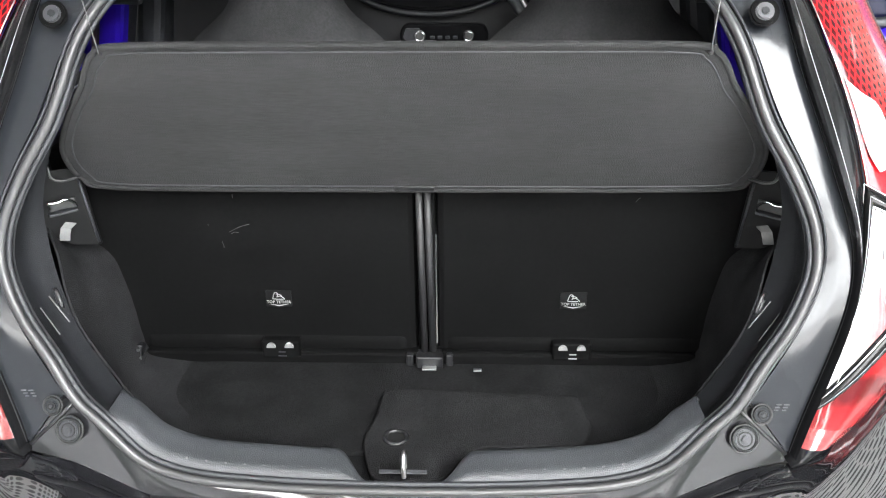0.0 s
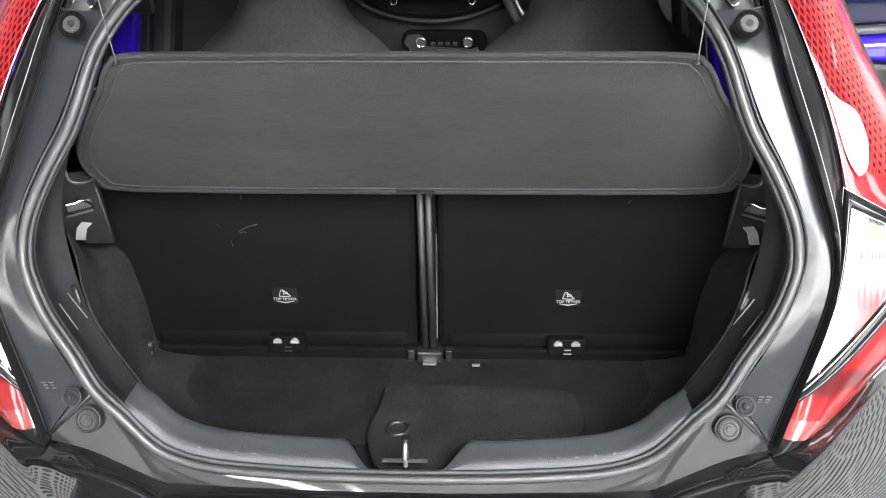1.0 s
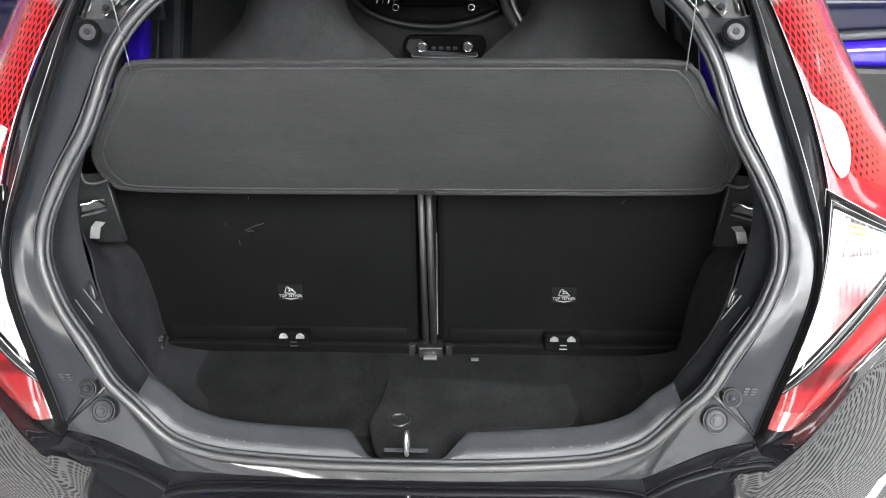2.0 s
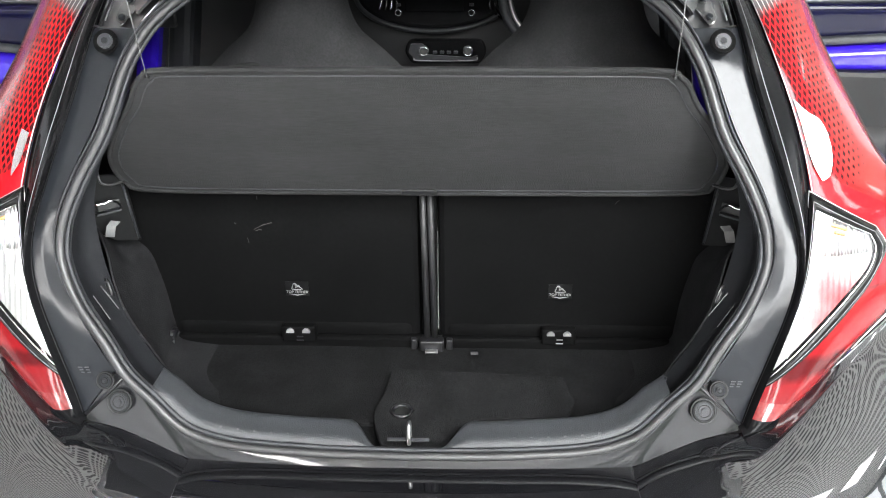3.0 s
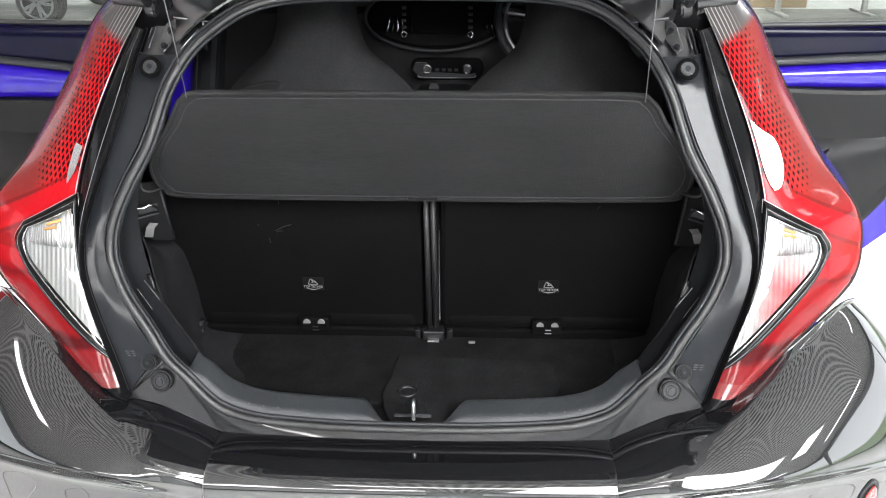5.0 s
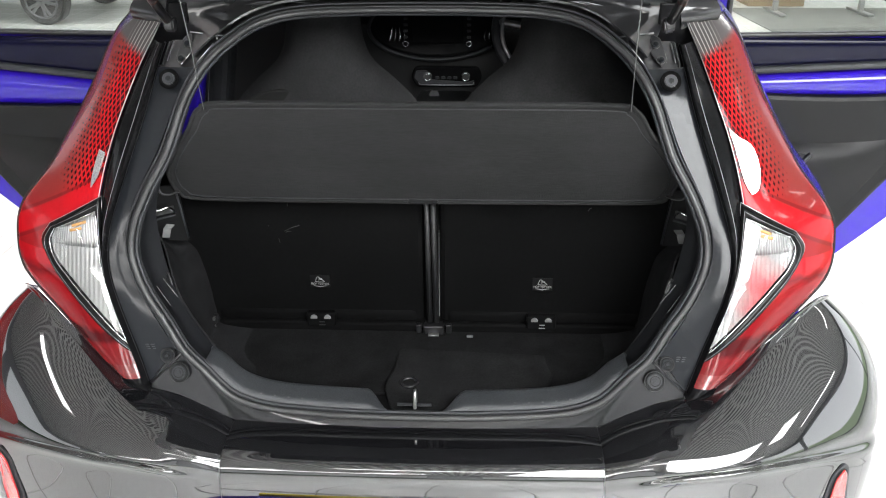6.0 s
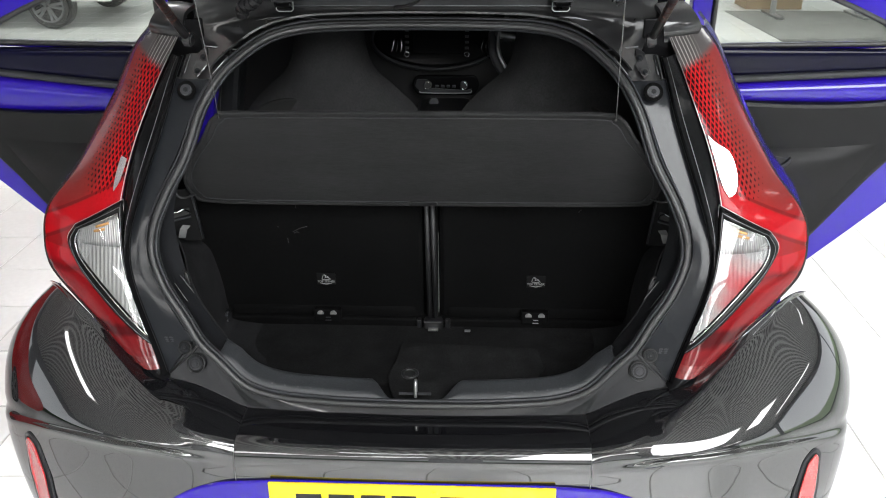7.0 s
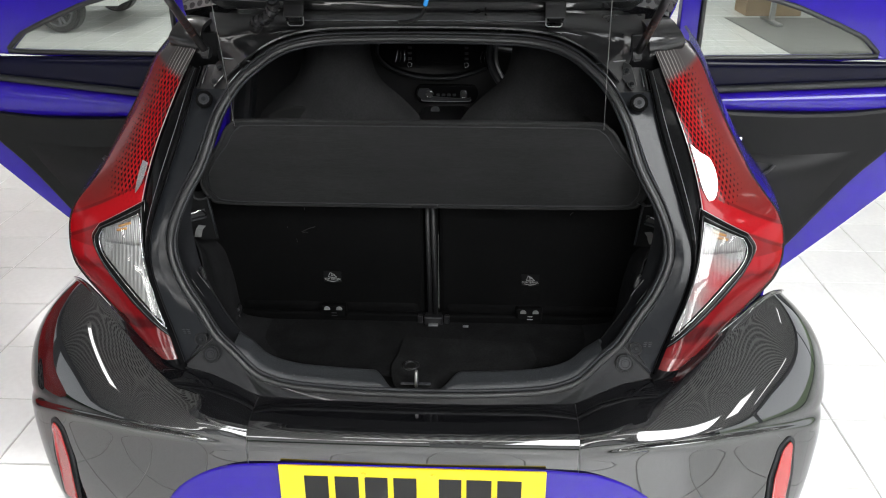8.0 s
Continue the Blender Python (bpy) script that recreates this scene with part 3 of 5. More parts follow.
# below the corner the panel's inner edge follows the slanting joint to the tip
for side in (1, -1):
    a, b, c = seal_z.copy(), pan_z.copy(), lin_z.copy()
    low = zs < .775
    f = np.clip((zs - .722) / (.775 - .722), 0, 1)
    k = np.argmax(zs >= .775)
    a[low] = (np.array([.500, .002, .7225]) + f[low, None] * (a[k] - np.array([.500, .002, .7225])))
    mid = (a + b) / 2 + (0, -.0008, 0)
    keep = zs <= 1.268
    v, fc = loft([mir(r[keep], side) for r in (a, mid, b)], 5, False)
    mesh_ob("pillar_panel", v, fc, M_SATIN, car, "satin dark inner pillar panel with soft reflections", flip=side > 0, thick=.004)
    over = zs >= 1.245
    v, fc = loft([mir(a[over] + (-.001, .006, 0), side), mir(a[over] * .6 + b[over] * .4 + (0, .018, 0), side), mir(b[over] + (-.010, .014, 0), side), mir(b[over] + (-.006, .001, 0), side)], 4)
    mesh_ob("strut_recess", v, fc, M_HEADER, car, "pressed metal recess under the strut", flip=side > 0, thick=.003)
    lip = zs >= 1.262
    # thin steel tube drawn as the highlight along the flange edge
    mesh_ob("recess_edge_highlight", *tube(mir(a[lip] + (.001, -.001, 0), side), .0012, 6), M_STEEL, car, "bright folded edge beside the seal")
    mesh_ob("recess_flange", *tube(mir(b[lip] + (-.013, .002, 0), side), .0011, 6), M_GREYMETAL, car, "thin upright metal edge")
    mesh_ob("panel_end", *tube(mir(even([a[keep][-1] + (0, .001, -.010), b[keep][-1] + (0, .001, .004)], 8), side), .0018, 6), M_MATTE, car, "dark edge at the panel's end")
    s1, s2 = b + (0.002, -.022, 0), c + (-.003, .002, 0)
    v, fc = loft([mir(b + (0, .004, 0), side), mir(s1, side), mir((s1 + s2) / 2 + (0, -.001, 0), side), mir(s2, side), mir(c + (.001, .01, 0), side)], 4, False)
    mesh_ob("pillar_cover", v, fc, M_COVER, car, "gloss black pillar edge beside the lamp", flip=side > 0, thick=.003)
    mesh_ob("pillar_seam", *tube(mir(b + (.001, -.006, 0), side), .0022, 6), M_DARK, car)
    mesh_ob("pillar_line", *tube(mir(s1 * .72 + s2 * .28 + (0, -.003, 0), side), .0006, 6), M_GREYMETAL, car, "fine bright line on the pillar edge")


# ---- tail lights ----
def house(x, z):
    """The depth of the lamp's face at a place on it, right half."""
    zin, zout = by_z(LIGHT_IN, np.array([z]))[0], by_z(LIGHT_OUT, np.array([z]))[0]
    u = min(max((x - zin[0]) / max(zout[0] - zin[0], 1e-3), 0), 1)
    return zin[1] + (zout[1] - zin[1]) * u - .022 * math.sin(math.pi * u) ** .7


FACET_IN = [(.572, 1.166), (.585, 1.130), (.597, 1.092), (.606, 1.070), (.616, 1.056)]
FACET_OUT = [(.572, 1.166), (.593, 1.149), (.617, 1.134), (.630, 1.108), (.634, 1.082), (.628, 1.061), (.616, 1.056)]
LENS_L = [(.606, 1.016), (.600, .963), (.592, .920), (.577, .874), (.560, .834), (.540, .793)]
LENS_R = [(.688, .983), (.697, .962), (.688, .934), (.655, .902), (.592, .840), (.543, .791)]
RIM_L = [(.597, 1.042), (.593, .970), (.583, .912), (.566, .866), (.549, .826), (.522, .766)]
RIM_R = [(.702, .990), (.722, .960), (.706, .928), (.662, .879), (.598, .820), (.526, .764)]


def on_lamp(pts, lift):
    return np.array([(p[0], house(p[0], p[-1]) - lift, p[-1]) for p in pts])


for side in (1, -1):
    lamp = new("tail_light")
    lamp.parent = car
    tagged(lamp, "large red and clear tail lamp with a lattice pattern")
    z2 = np.r_[np.linspace(.7085, .74, 8), np.linspace(.75, 1.336, 60)]
    a, b = by_z(LIGHT_IN, z2), by_z(LIGHT_OUT, z2)
    rails = []
    for u in np.linspace(0, 1, 11):
        r = a + (b - a) * u
        r[:, 1] -= .022 * max(math.sin(math.pi * u), 0) ** .7
        rails.append(mir(r, side))
    rails.append(mir(b + (.0, .05, 0), side))
    up = z2 >= .935
    grid, info = [], []
    for u in np.linspace(0, 1, 25):
        for p, q in zip(a[up], b[up]):
            r = p + (q - p) * u
            grid.append((side * r[0], r[1] - .022 * max(math.sin(math.pi * u), 0) ** .7, r[2]))
            info.append((u * np.linalg.norm(q - p), u, r[2]))
    for q, p in zip(b[up], a[up]):
        grid.append((side * q[0], q[1] + .05, q[2]))
        info.append((np.linalg.norm(q - p) + .05, 1.0, q[2]))
    m_ = int(up.sum())
    fc = [(i * m_ + j, i * m_ + j + 1, (i + 1) * m_ + j + 1, (i + 1) * m_ + j) for i in range(25) for j in range(m_ - 1)]
    lens = mesh_ob("lattice_lens", grid, fc, M_RED, lamp, "red lens, dark diamond lattice inside, smoky cap on top", flip=side < 0, thick=.003)
    for k, nm in enumerate(("inset", "share", "run")):
        lens.data.attributes.new(nm, "FLOAT", "POINT").data.foreach_set("value", [row[k] for row in info])
    facet_in, facet_out = even(spline(FACET_IN, 40), 24), even(spline(FACET_OUT, 60), 24)
    if side < 0:
        facet_in, facet_out = facet_in[10:], facet_in[10:] + (facet_out[10:] - facet_in[10:]) * .38
    lie = np.linalg.lstsq(np.array([(1, x, z) for x, z in FACET_OUT]), np.array([house(x, z) for x, z in FACET_OUT]), rcond=None)[0]
    rows = [[(x, min(house(x, z) - .001, lie @ (1, x, z) - .004), z) for x, z in facet_in + (facet_out - facet_in) * u] for u in np.linspace(0, 1, 9)]
    v, fc = loft([mir(r, side) for r in rows], 1, False)
    mesh_ob("clear_facet", v, fc, M_FACET, lamp, "smooth mirror-bright facet at the foot of the lattice", flip=side > 0, thick=.0015)
    mesh_ob("inner_edge", *tube(mir(a[z2 >= .76] + (.001, -.003, 0), side), .0009, 6), M_STEEL, lamp, "thin bright line along the lens")
    mesh_ob("gasket", *tube(mir(even(LIGHT_OUT, 80) + (0, .002, -.001), side), .0045, 8), M_MATTE, lamp, "black rubber gasket round the lamp")
    v, fc = loft([r[(z2 >= .7225) & (z2 <= .752)] for r in rails], 2, False)
    mesh_ob("lens_foot", v, fc, M_PALE, lamp, "pale pink foot of the lens", flip=side > 0, thick=.003)
    v, fc = loft([r[(z2 >= .742) & (z2 <= .945)] for r in rails], 2, False)
    mesh_ob("lower_lens", v, fc, M_RED_PLAIN, lamp, "plain red lens band", flip=side > 0, thick=.003)
    v, fc = loft([r[z2 <= .727] + (0, .0015, 0) for r in rails], 2, False)
    mesh_ob("lamp_tip", v, fc, M_COVER, lamp, "black lower tip", flip=side > 0, thick=.003)
    L = spline([(x, house(x, z) - .004, z) for x, z in LENS_L], 26)
    R = spline([(x, house(x, z) - .004, z) for x, z in LENS_R], 26)
    for q in (L, R):
        for p in q:
            p[1] = house(p[0], p[2]) - .004
    refl = np.array([L + (R - L) * u + (0, 0, 0) for u in np.linspace(0, 1, 9)])
    for row in refl:
        for p in row:
            p[1] = house(p[0], p[2]) - .004
    v, fc = loft([mir(r, side) for r in refl], 1, False)
    mesh_ob("reflector", v, fc, M_BOWL_RIGHT if side > 0 else M_BOWL_LEFT, lamp, "bright white ribbed reflector", flip=side > 0, thick=.002)
    cov = refl + np.array([0, -.008, 0])
    v, fc = loft([mir(r, side) for r in cov], 1, False)
    g = mesh_ob("clear_cover", v, fc, M_CLEAR, lamp, "clear plastic cover", flip=side > 0)
    g.visible_shadow = False
    # vertical flutes, and the amber glow at the top put in as tinted bars
    for k in range(17):
        u = .06 + .053 * k
        top = [L[0] + (R[0] - L[0]) * u, L[6] + (R[6] - L[6]) * u]
        path = [(p[0], house(p[0], p[2]) - .0055, p[2]) for p in even(top, 6)]
        mesh_ob("flute", *tube(mir(path, side), .0015, 6), M_STEEL, lamp)
    for row in (1, 2):
        amber = [(p[0], house(p[0], p[2]) - .0065, p[2]) for p in even([L[row] + (R[row] - L[row]) * (.12 + .10 * row), L[row] + (R[row] - L[row]) * (.50 + .04 * row)], 8)]
        mesh_ob("amber_glow", *tube(mir(amber, side), .0030, 8), M_AMBER, lamp, "amber indicator bowl")
    # the black frame of the clear lens, with a bright line on either side
    ring_of = lambda left, right: np.vstack([even(np.vstack([right[:1], left[:1]]), 10)[:-1], left, right[::-1][:-1]])
    lens_edge = ring_of(spline(LENS_L, 26), spline(LENS_R, 26))
    rim_edge = ring_of(spline(RIM_L, 26), spline(RIM_R, 26))
    rows = [on_lamp(lens_edge + (rim_edge - lens_edge) * u, lift) for u, lift in ((0, .003), (.12, .011), (.5, .013), (.88, .009), (1, .001))]
    v, fc = loft([mir(np.vstack([r, r[:1]]), side) for r in rows], 3)
    mesh_ob("bezel", v, fc, M_SMOKEBLACK, lamp, "black edge round the clear lens", flip=side < 0, thick=.001)
    mesh_ob("outer_line", *tube(mir(on_lamp(rim_edge, .004), side), .0008, 6, True), M_STEEL, lamp, "fine bright line round the bezel")
    mesh_ob("chrome_edge", *tube(mir(on_lamp(lens_edge + (rim_edge - lens_edge) * .08, .011), side), .0009, 6, True), M_CHROME, lamp, "thin chrome edge")
    mesh_ob("bezel_step", *tube(mir(on_lamp(lens_edge + (rim_edge - lens_edge) * .55, .0135), side), .0005, 6, True), M_GREYMETAL, lamp, "fine step in the bezel")

# ---- bumper ----
A1 = [(0, -.018, .639), (.15, -.018, .639), (.30, -.016, .642), (.345, -.014, .648), (.40, -.010, .675), (.45, -.004, .696), (.500, -.001, .709)]
lowseal = push(SEAL, .0105)
strip_in = even(lowseal[:np.argmax(lowseal[:, 2] > .773)], 40)
strip_in = np.vstack([strip_in, even([by_z(push(SEAL, .0165)[30:120], np.array([.776]))[0], (.499, .003, .7225)], 12)])
strip_out = even(spline(A1, 60), len(strip_in))
for side in (1, -1):
    v, fc = loft([mir(strip_in, side), mir((strip_in + strip_out) / 2, side), mir(strip_out, side)], 3)
    mesh_ob("sill_panel", v, fc, M_SILLPAINT, car, "gloss black painted sill below the opening", flip=side < 0, thick=.003)

cx = np.linspace(-.3440, .3440, 41)
prof = [(-.017, .638), (-.045, .640), (-.080, .641), (-.106, .639), (-.121, .634), (-.131, .625), (-.1360, .612), (-.1385, .600)]
bend = lambda x: .004 * (x / .34) ** 2
below = [(-.1395, .585), (-.1405, .54), (-.139, .46), (-.130, .40), (-.108, .30)]
v, fc = loft([np.stack([cx, np.full(41, y) + bend(cx), np.full(41, z) + .008 * (cx / .34) ** 2 * max(0, 1 - k / 5)], 1) for k, (y, z) in enumerate(prof + below)], 4)
bumper = mesh_ob("rear_bumper", v, fc, M_GLOSS, car, "gloss black bumper step, long rounded edge", thick=.003)
R1 = [(0.3455, -0.014, 0.646), (0.4, -0.010, 0.674), (0.45, -0.004, 0.695), (0.503, -0.004, 0.705), (0.555, 0.014, 0.718), (0.61, 0.042, 0.75), (0.67, 0.073, 0.795), (0.735, 0.112, 0.838), (0.785, 0.155, 0.842), (0.835, 0.21, 0.815), (0.862, 0.3, 0.76)]
R2 = [(0.3455, -0.108, 0.632), (0.400, -0.118, 0.650), (0.438, -0.107, 0.670), (0.495, -0.072, 0.690), (0.553, -0.03, 0.714), (0.612, 0.012, 0.744), (0.673, 0.058, 0.783), (0.733, 0.102, 0.824), (0.783, 0.148, 0.836), (0.834, 0.205, 0.81), (0.862, 0.295, 0.757)]
R5 = [(0.3455, -0.131, 0.609), (0.405, -0.137, 0.620), (0.455, -0.146, 0.636), (0.534, -0.145, 0.645), (0.593, -0.134, 0.6475), (0.654, -0.115, 0.645), (0.722, -0.086, 0.636), (0.794, -0.046, 0.619), (0.860, -0.009, 0.602), (0.897, 0.043, 0.590), (0.927, 0.13, 0.572)]
wrap = np.clip((np.array(R5)[:, :1] - .80) / .12, 0, 1) * (.032, .0, .004)
swell = np.sin(np.clip(np.linspace(0, 1.7, 11), 0, 1) * math.pi / 2)[:, None] ** 1.3
BULGE = [np.array(R2) * (1 - f) + np.array(R5) * f + 4 * f * (1 - f) * (swell * (.0085, -.0085, .0135) + wrap) for f in (.14, .32, .50, .68, .86)]
# the upright face below the edge, a gentle bow in plan
FACE = np.array([(.3455, -.1365), (.405, -.139), (.455, -.1395), (.534, -.136), (.593, -.127), (.654, -.110), (.722, -.084), (.794, -.050), (.863, -.008), (.903, .044), (.933, .13)])
R6 = [((x + a) / 2, y * .2 + f * .8, z - .020) for (x, y, z), (a, f) in zip(R5, FACE)]
LOWER = [[(x, f + back, top * share + .30 * (1 - share)) for (x, f), (_, _, top) in zip(FACE, R5)] for share, back in ((.82, .0), (.62, .001), (.42, .005), (.20, .014), (0, .028))]
for side in (1, -1):
    rails = [calm(spline(r, 90)) for r in (R1, R2, R5, R6, *LOWER)]
    # towards the middle the corner's section runs into that of the straight step
    flow = [rails[0] + (rails[1] - rails[0]) * f for f in (0, .13, .43, .75, 1.0)] + [calm(spline(r, 90)) for r in BULGE] + [rails[2] + (0, .007, .005) + np.clip((rails[2][:, :1] - .76) / .12, 0, 1) * (.003, .004, .012), rails[2]]
    step_in = [(y + bend(.344), z + .008 * max(0, 1 - k / 5)) for k, (y, z) in enumerate(prof[:5] + [(-.1235, .6325), (-.126, .631), (-.1285, .6285), (-.131, .625), (-.1338, .620)] + prof[6:8])]
    for row, (y, z) in zip(flow, step_in):
        fade = 1 - np.clip((row[:, 0] - .3455) / .19, 0, 1)
        fade = (fade * fade * (3 - 2 * fade))
        row[:, 1] += fade * (y - row[0, 1])
        row[:, 2] += fade * (z - row[0, 2])
    flow[1:-1] = [calm(r, 40) for r in flow[1:-1]]
    rails[2] = flow[-1]
    flow, rails = [mir(r, side) for r in flow], [mir(r, side) for r in rails]
    corner = new("bumper_corner")
    corner.parent = bumper
    tagged(corner, "gloss black swelling bumper corner")
    v, fc = loft(flow + rails[3:], 4)
    mesh_ob("swelling", v, fc, M_GLOSS, corner, flip=side < 0, thick=.002)
    rf = new("rear_reflector")
    rf.parent = bumper
    face = [(.797, .594), (.808, .580), (.818, .50), (.826, .37), (.788, .36), (.776, .50), (.782, .575)]
    flange = rounded([(.800 + (x - .800) * 1.55, .48 + (z - .48) * 1.10) for x, z in face], .014)
    face = rounded(face, .010)
    surf = lambda x, z: np.interp(x, FACE[:, 0], FACE[:, 1]) + max(0, .46 - z) * .07
    w = lambda u, q, t: (side * u, surf(u, q) - t + .002, q)
    v, fc = slab(flange, .006, w)
    mesh_ob("reflector_frame", v, fc, M_TRIM, rf, "grey flange", flip=side < 0, smooth=False, bevel=.002)
    v, fc = slab(face, .011, w)
    mesh_ob("reflector_lens", v, fc, M_REFLECT, rf, "long red reflector", flip=side < 0, smooth=False, bevel=.002)
    mesh_ob("reflector_joint", *tube([w(u, q, .0065) for u, q in even(np.array(face + face[:1]), 60)[:-1]], .0022, 6, True), M_MATTE, rf, "dark joint round the lens")

# number plate on its blue panel
blue = rounded([(-.54, .20), (-.54, .42), (-.529, .462), (-.493, .505), (-.442, .541), (-.380, .563), (-.27, .571), (.27, .571), (.380, .563), (.442, .541), (.493, .505), (.529, .462), (.54, .42), (.54, .20)], .05, 6)
v, fc = slab(blue, .010, lambda u, q, t: (u, -.1375 - t * .8 - (.57 - q) * .01 + .006 * max(0, (abs(u) - .30) / .24) ** 2, q))
mesh_ob("plate_panel", v, fc, M_BLUE, bumper, "violet-blue painted panel round the number plate", smooth=False, bevel=.004)
plate = empty("number_plate", "yellow rear number plate with dark bars", "number plate", (0.000, -.1495, .512))
plate.rotation_euler = (radians(-1), 0, 0)
part("plate", box_bm((.557, .006, .119), bevel=.002), M_YELLOW, plate, "yellow reflective plate")
for x, wd in [(-.200, .050), (-.136, .050), (-.074, .048), (-.014, .048), (.080, .047), (.140, .052), (.203, .050)]:
    part("dark_bar", box_bm((wd, .0016, .079), (x, -.0036, -.004)), M_BLACK, plate)
for x in (-.10, .045):
    part("screw_cap", disc_bm(.006, .004, (x, -.0045, .042), (0, -1, 0), 12), M_YELLOW, plate)

# ---- corner fixings ----
for side in (1, -1):
    for (x, y, z), r, ears in [((.445, .004, .740), .0135, True), ((.467, .016, .770), .0072, False)]:
        fx = new("rubber_stop" if ears else "panel_bolt")
        fx.parent = car
        ax = Vector((side * .04, -.91, .41)).normalized()
        ringpath = lambda rr, zz: [(rr * math.cos(k * math.pi / 16), rr * math.sin(k * math.pi / 16), zz) for k in range(32)]
        part("pad", disc_bm(.0178 if ears else .0126, .006, (0, 0, 0), (0, 0, 1), 32, bevel=.002), M_SATIN, fx)
        mesh_ob("outline", *tube(ringpath(.0184 if ears else .0131, .001), .0013, 6, True), M_BLACK, fx)
        mesh_ob("groove", *tube(ringpath(r + (.0018 if ears else .0034), .003), .0012, 6, True), M_MATTE, fx)
        part("boss", disc_bm(r, .006, (0, 0, .002), (0, 0, 1), bevel=.0015), M_SATIN if not ears else M_TRIM, fx)
        mesh_ob("ring", *tube(ringpath(r * .68, .005), .0009, 6, True), M_MATTE, fx)
        part("head", disc_bm(r * .40, .003, (0, 0, .006), (0, 0, 1), sides=6 if not ears else 20, bevel=.0008), M_TRIM, fx)
        fx.matrix_local = Matrix.Translation((side * x, y, z)) @ ax.to_track_quat("Z", "Y").to_matrix().to_4x4() @ pose(0, 0, 0, 0, 0, side * -40)
    bs = new("bump_stop")
    bs.parent = car
    # cup stands proud, near-black to give the shade of a recess
    part("cup", disc_bm(.0190, .006, (0, 0, .000), (0, 0, 1), 32, bevel=.0025), M_SEATBACK, bs)
    part("rim", disc_bm(.0118, .005, (0, 0, .003), (0, 0, 1), 32, bevel=.0018), M_TRIM, bs)
    part("head", disc_bm(.0060, .003, (0, 0, .005), (0, 0, 1), 6, bevel=.001), M_SIDETRIM, bs)
    bs.matrix_local = Matrix.Translation((side * .461, .214, 1.2475)) @ Vector((-side * .05, -.88, .45)).to_track_quat("Z", "Y").to_matrix().to_4x4()
    mesh_ob("corner_joint", *tube([(side * .436, .017, .778), (side * .455, .012, .760), (side * .500, -.001, .720)], .0026, 8), M_DARK, car, "narrow raised joint")

for cx0, cy0, cz0 in ((-.4985, .0205, .786), (.492, .0185, .779)):
    for row in range(3):
        for k in range(2):
            part("embossed_bar", box_bm((.007 - .001 * row, .0012, .0016), (cx0 + (k - .5) * .010, cy0 - .0022 * (1 - row), cz0 + .006 * (1 - row)), (-23, 0, 0)), M_SILL, car)

# ---- load sill, striker ----
low_n = np.argmax(SEAL[:, 2] > .752)


def sill_rail(inwards, y):
    half = even(SEAL[:low_n], 60)
    notch = np.clip((np.abs(half[:, 0]) - .048) / .050, 0, 1)
    notch = .06 + .94 * notch * notch * (3 - 2 * notch)
    taper = np.clip((.756 - half[:, 2]) / .03, 0, 1)
    n = np.gradient(half, axis=0)[:, [2, 1, 0]] * (-1, 0, 1)
    n /= np.linalg.norm(n, axis=1)[:, None]
    half = half + n * ((inwards * notch * taper + .006)[:, None]) + (0, 1, 0) * (y * notch)[:, None]
    return np.vstack([mir(half[:0:-1], -1), half])


v, fc = loft([sill_rail(-.002, .002), sill_rail(.0095, .010), sill_rail(.0125, .028), sill_rail(.015, .046), sill_rail(.013, .056), sill_rail(.002, .062), sill_rail(-.034, .066)], 3)
sill = mesh_ob("scuff_plate", v, fc, M_SILL, car, "grey grained plastic load sill with a notch", thick=.003)
for side in (1, -1):
    for k in range(8):
        x = .112 + .026 * k
        part("rivet", disc_bm(.0036, .0035, (side * x, .006, np.interp(x, SEAL[:70, 0], SEAL[:70, 2]) + .0168), (0, -.5, .85), 10, r2=.002), M_GREY, sill)
striker = new("latch_striker")
striker.parent = car
tagged(striker, "bright steel latch loop on the sill")
part("plate", box_bm((.066, .006, .003), (-.002, .014, .669), (25, 0, 0), bevel=.001), M_TRIM, striker, "dull steel striker plate")
mesh_ob("loop", *tube(spline([(0, .004, .668), (0, .002, .686), (0, .006, .699), (0, .014, .702), (0, .021, .692), (0, .021, .670)], 24), .0032, 10), M_STEEL, striker)

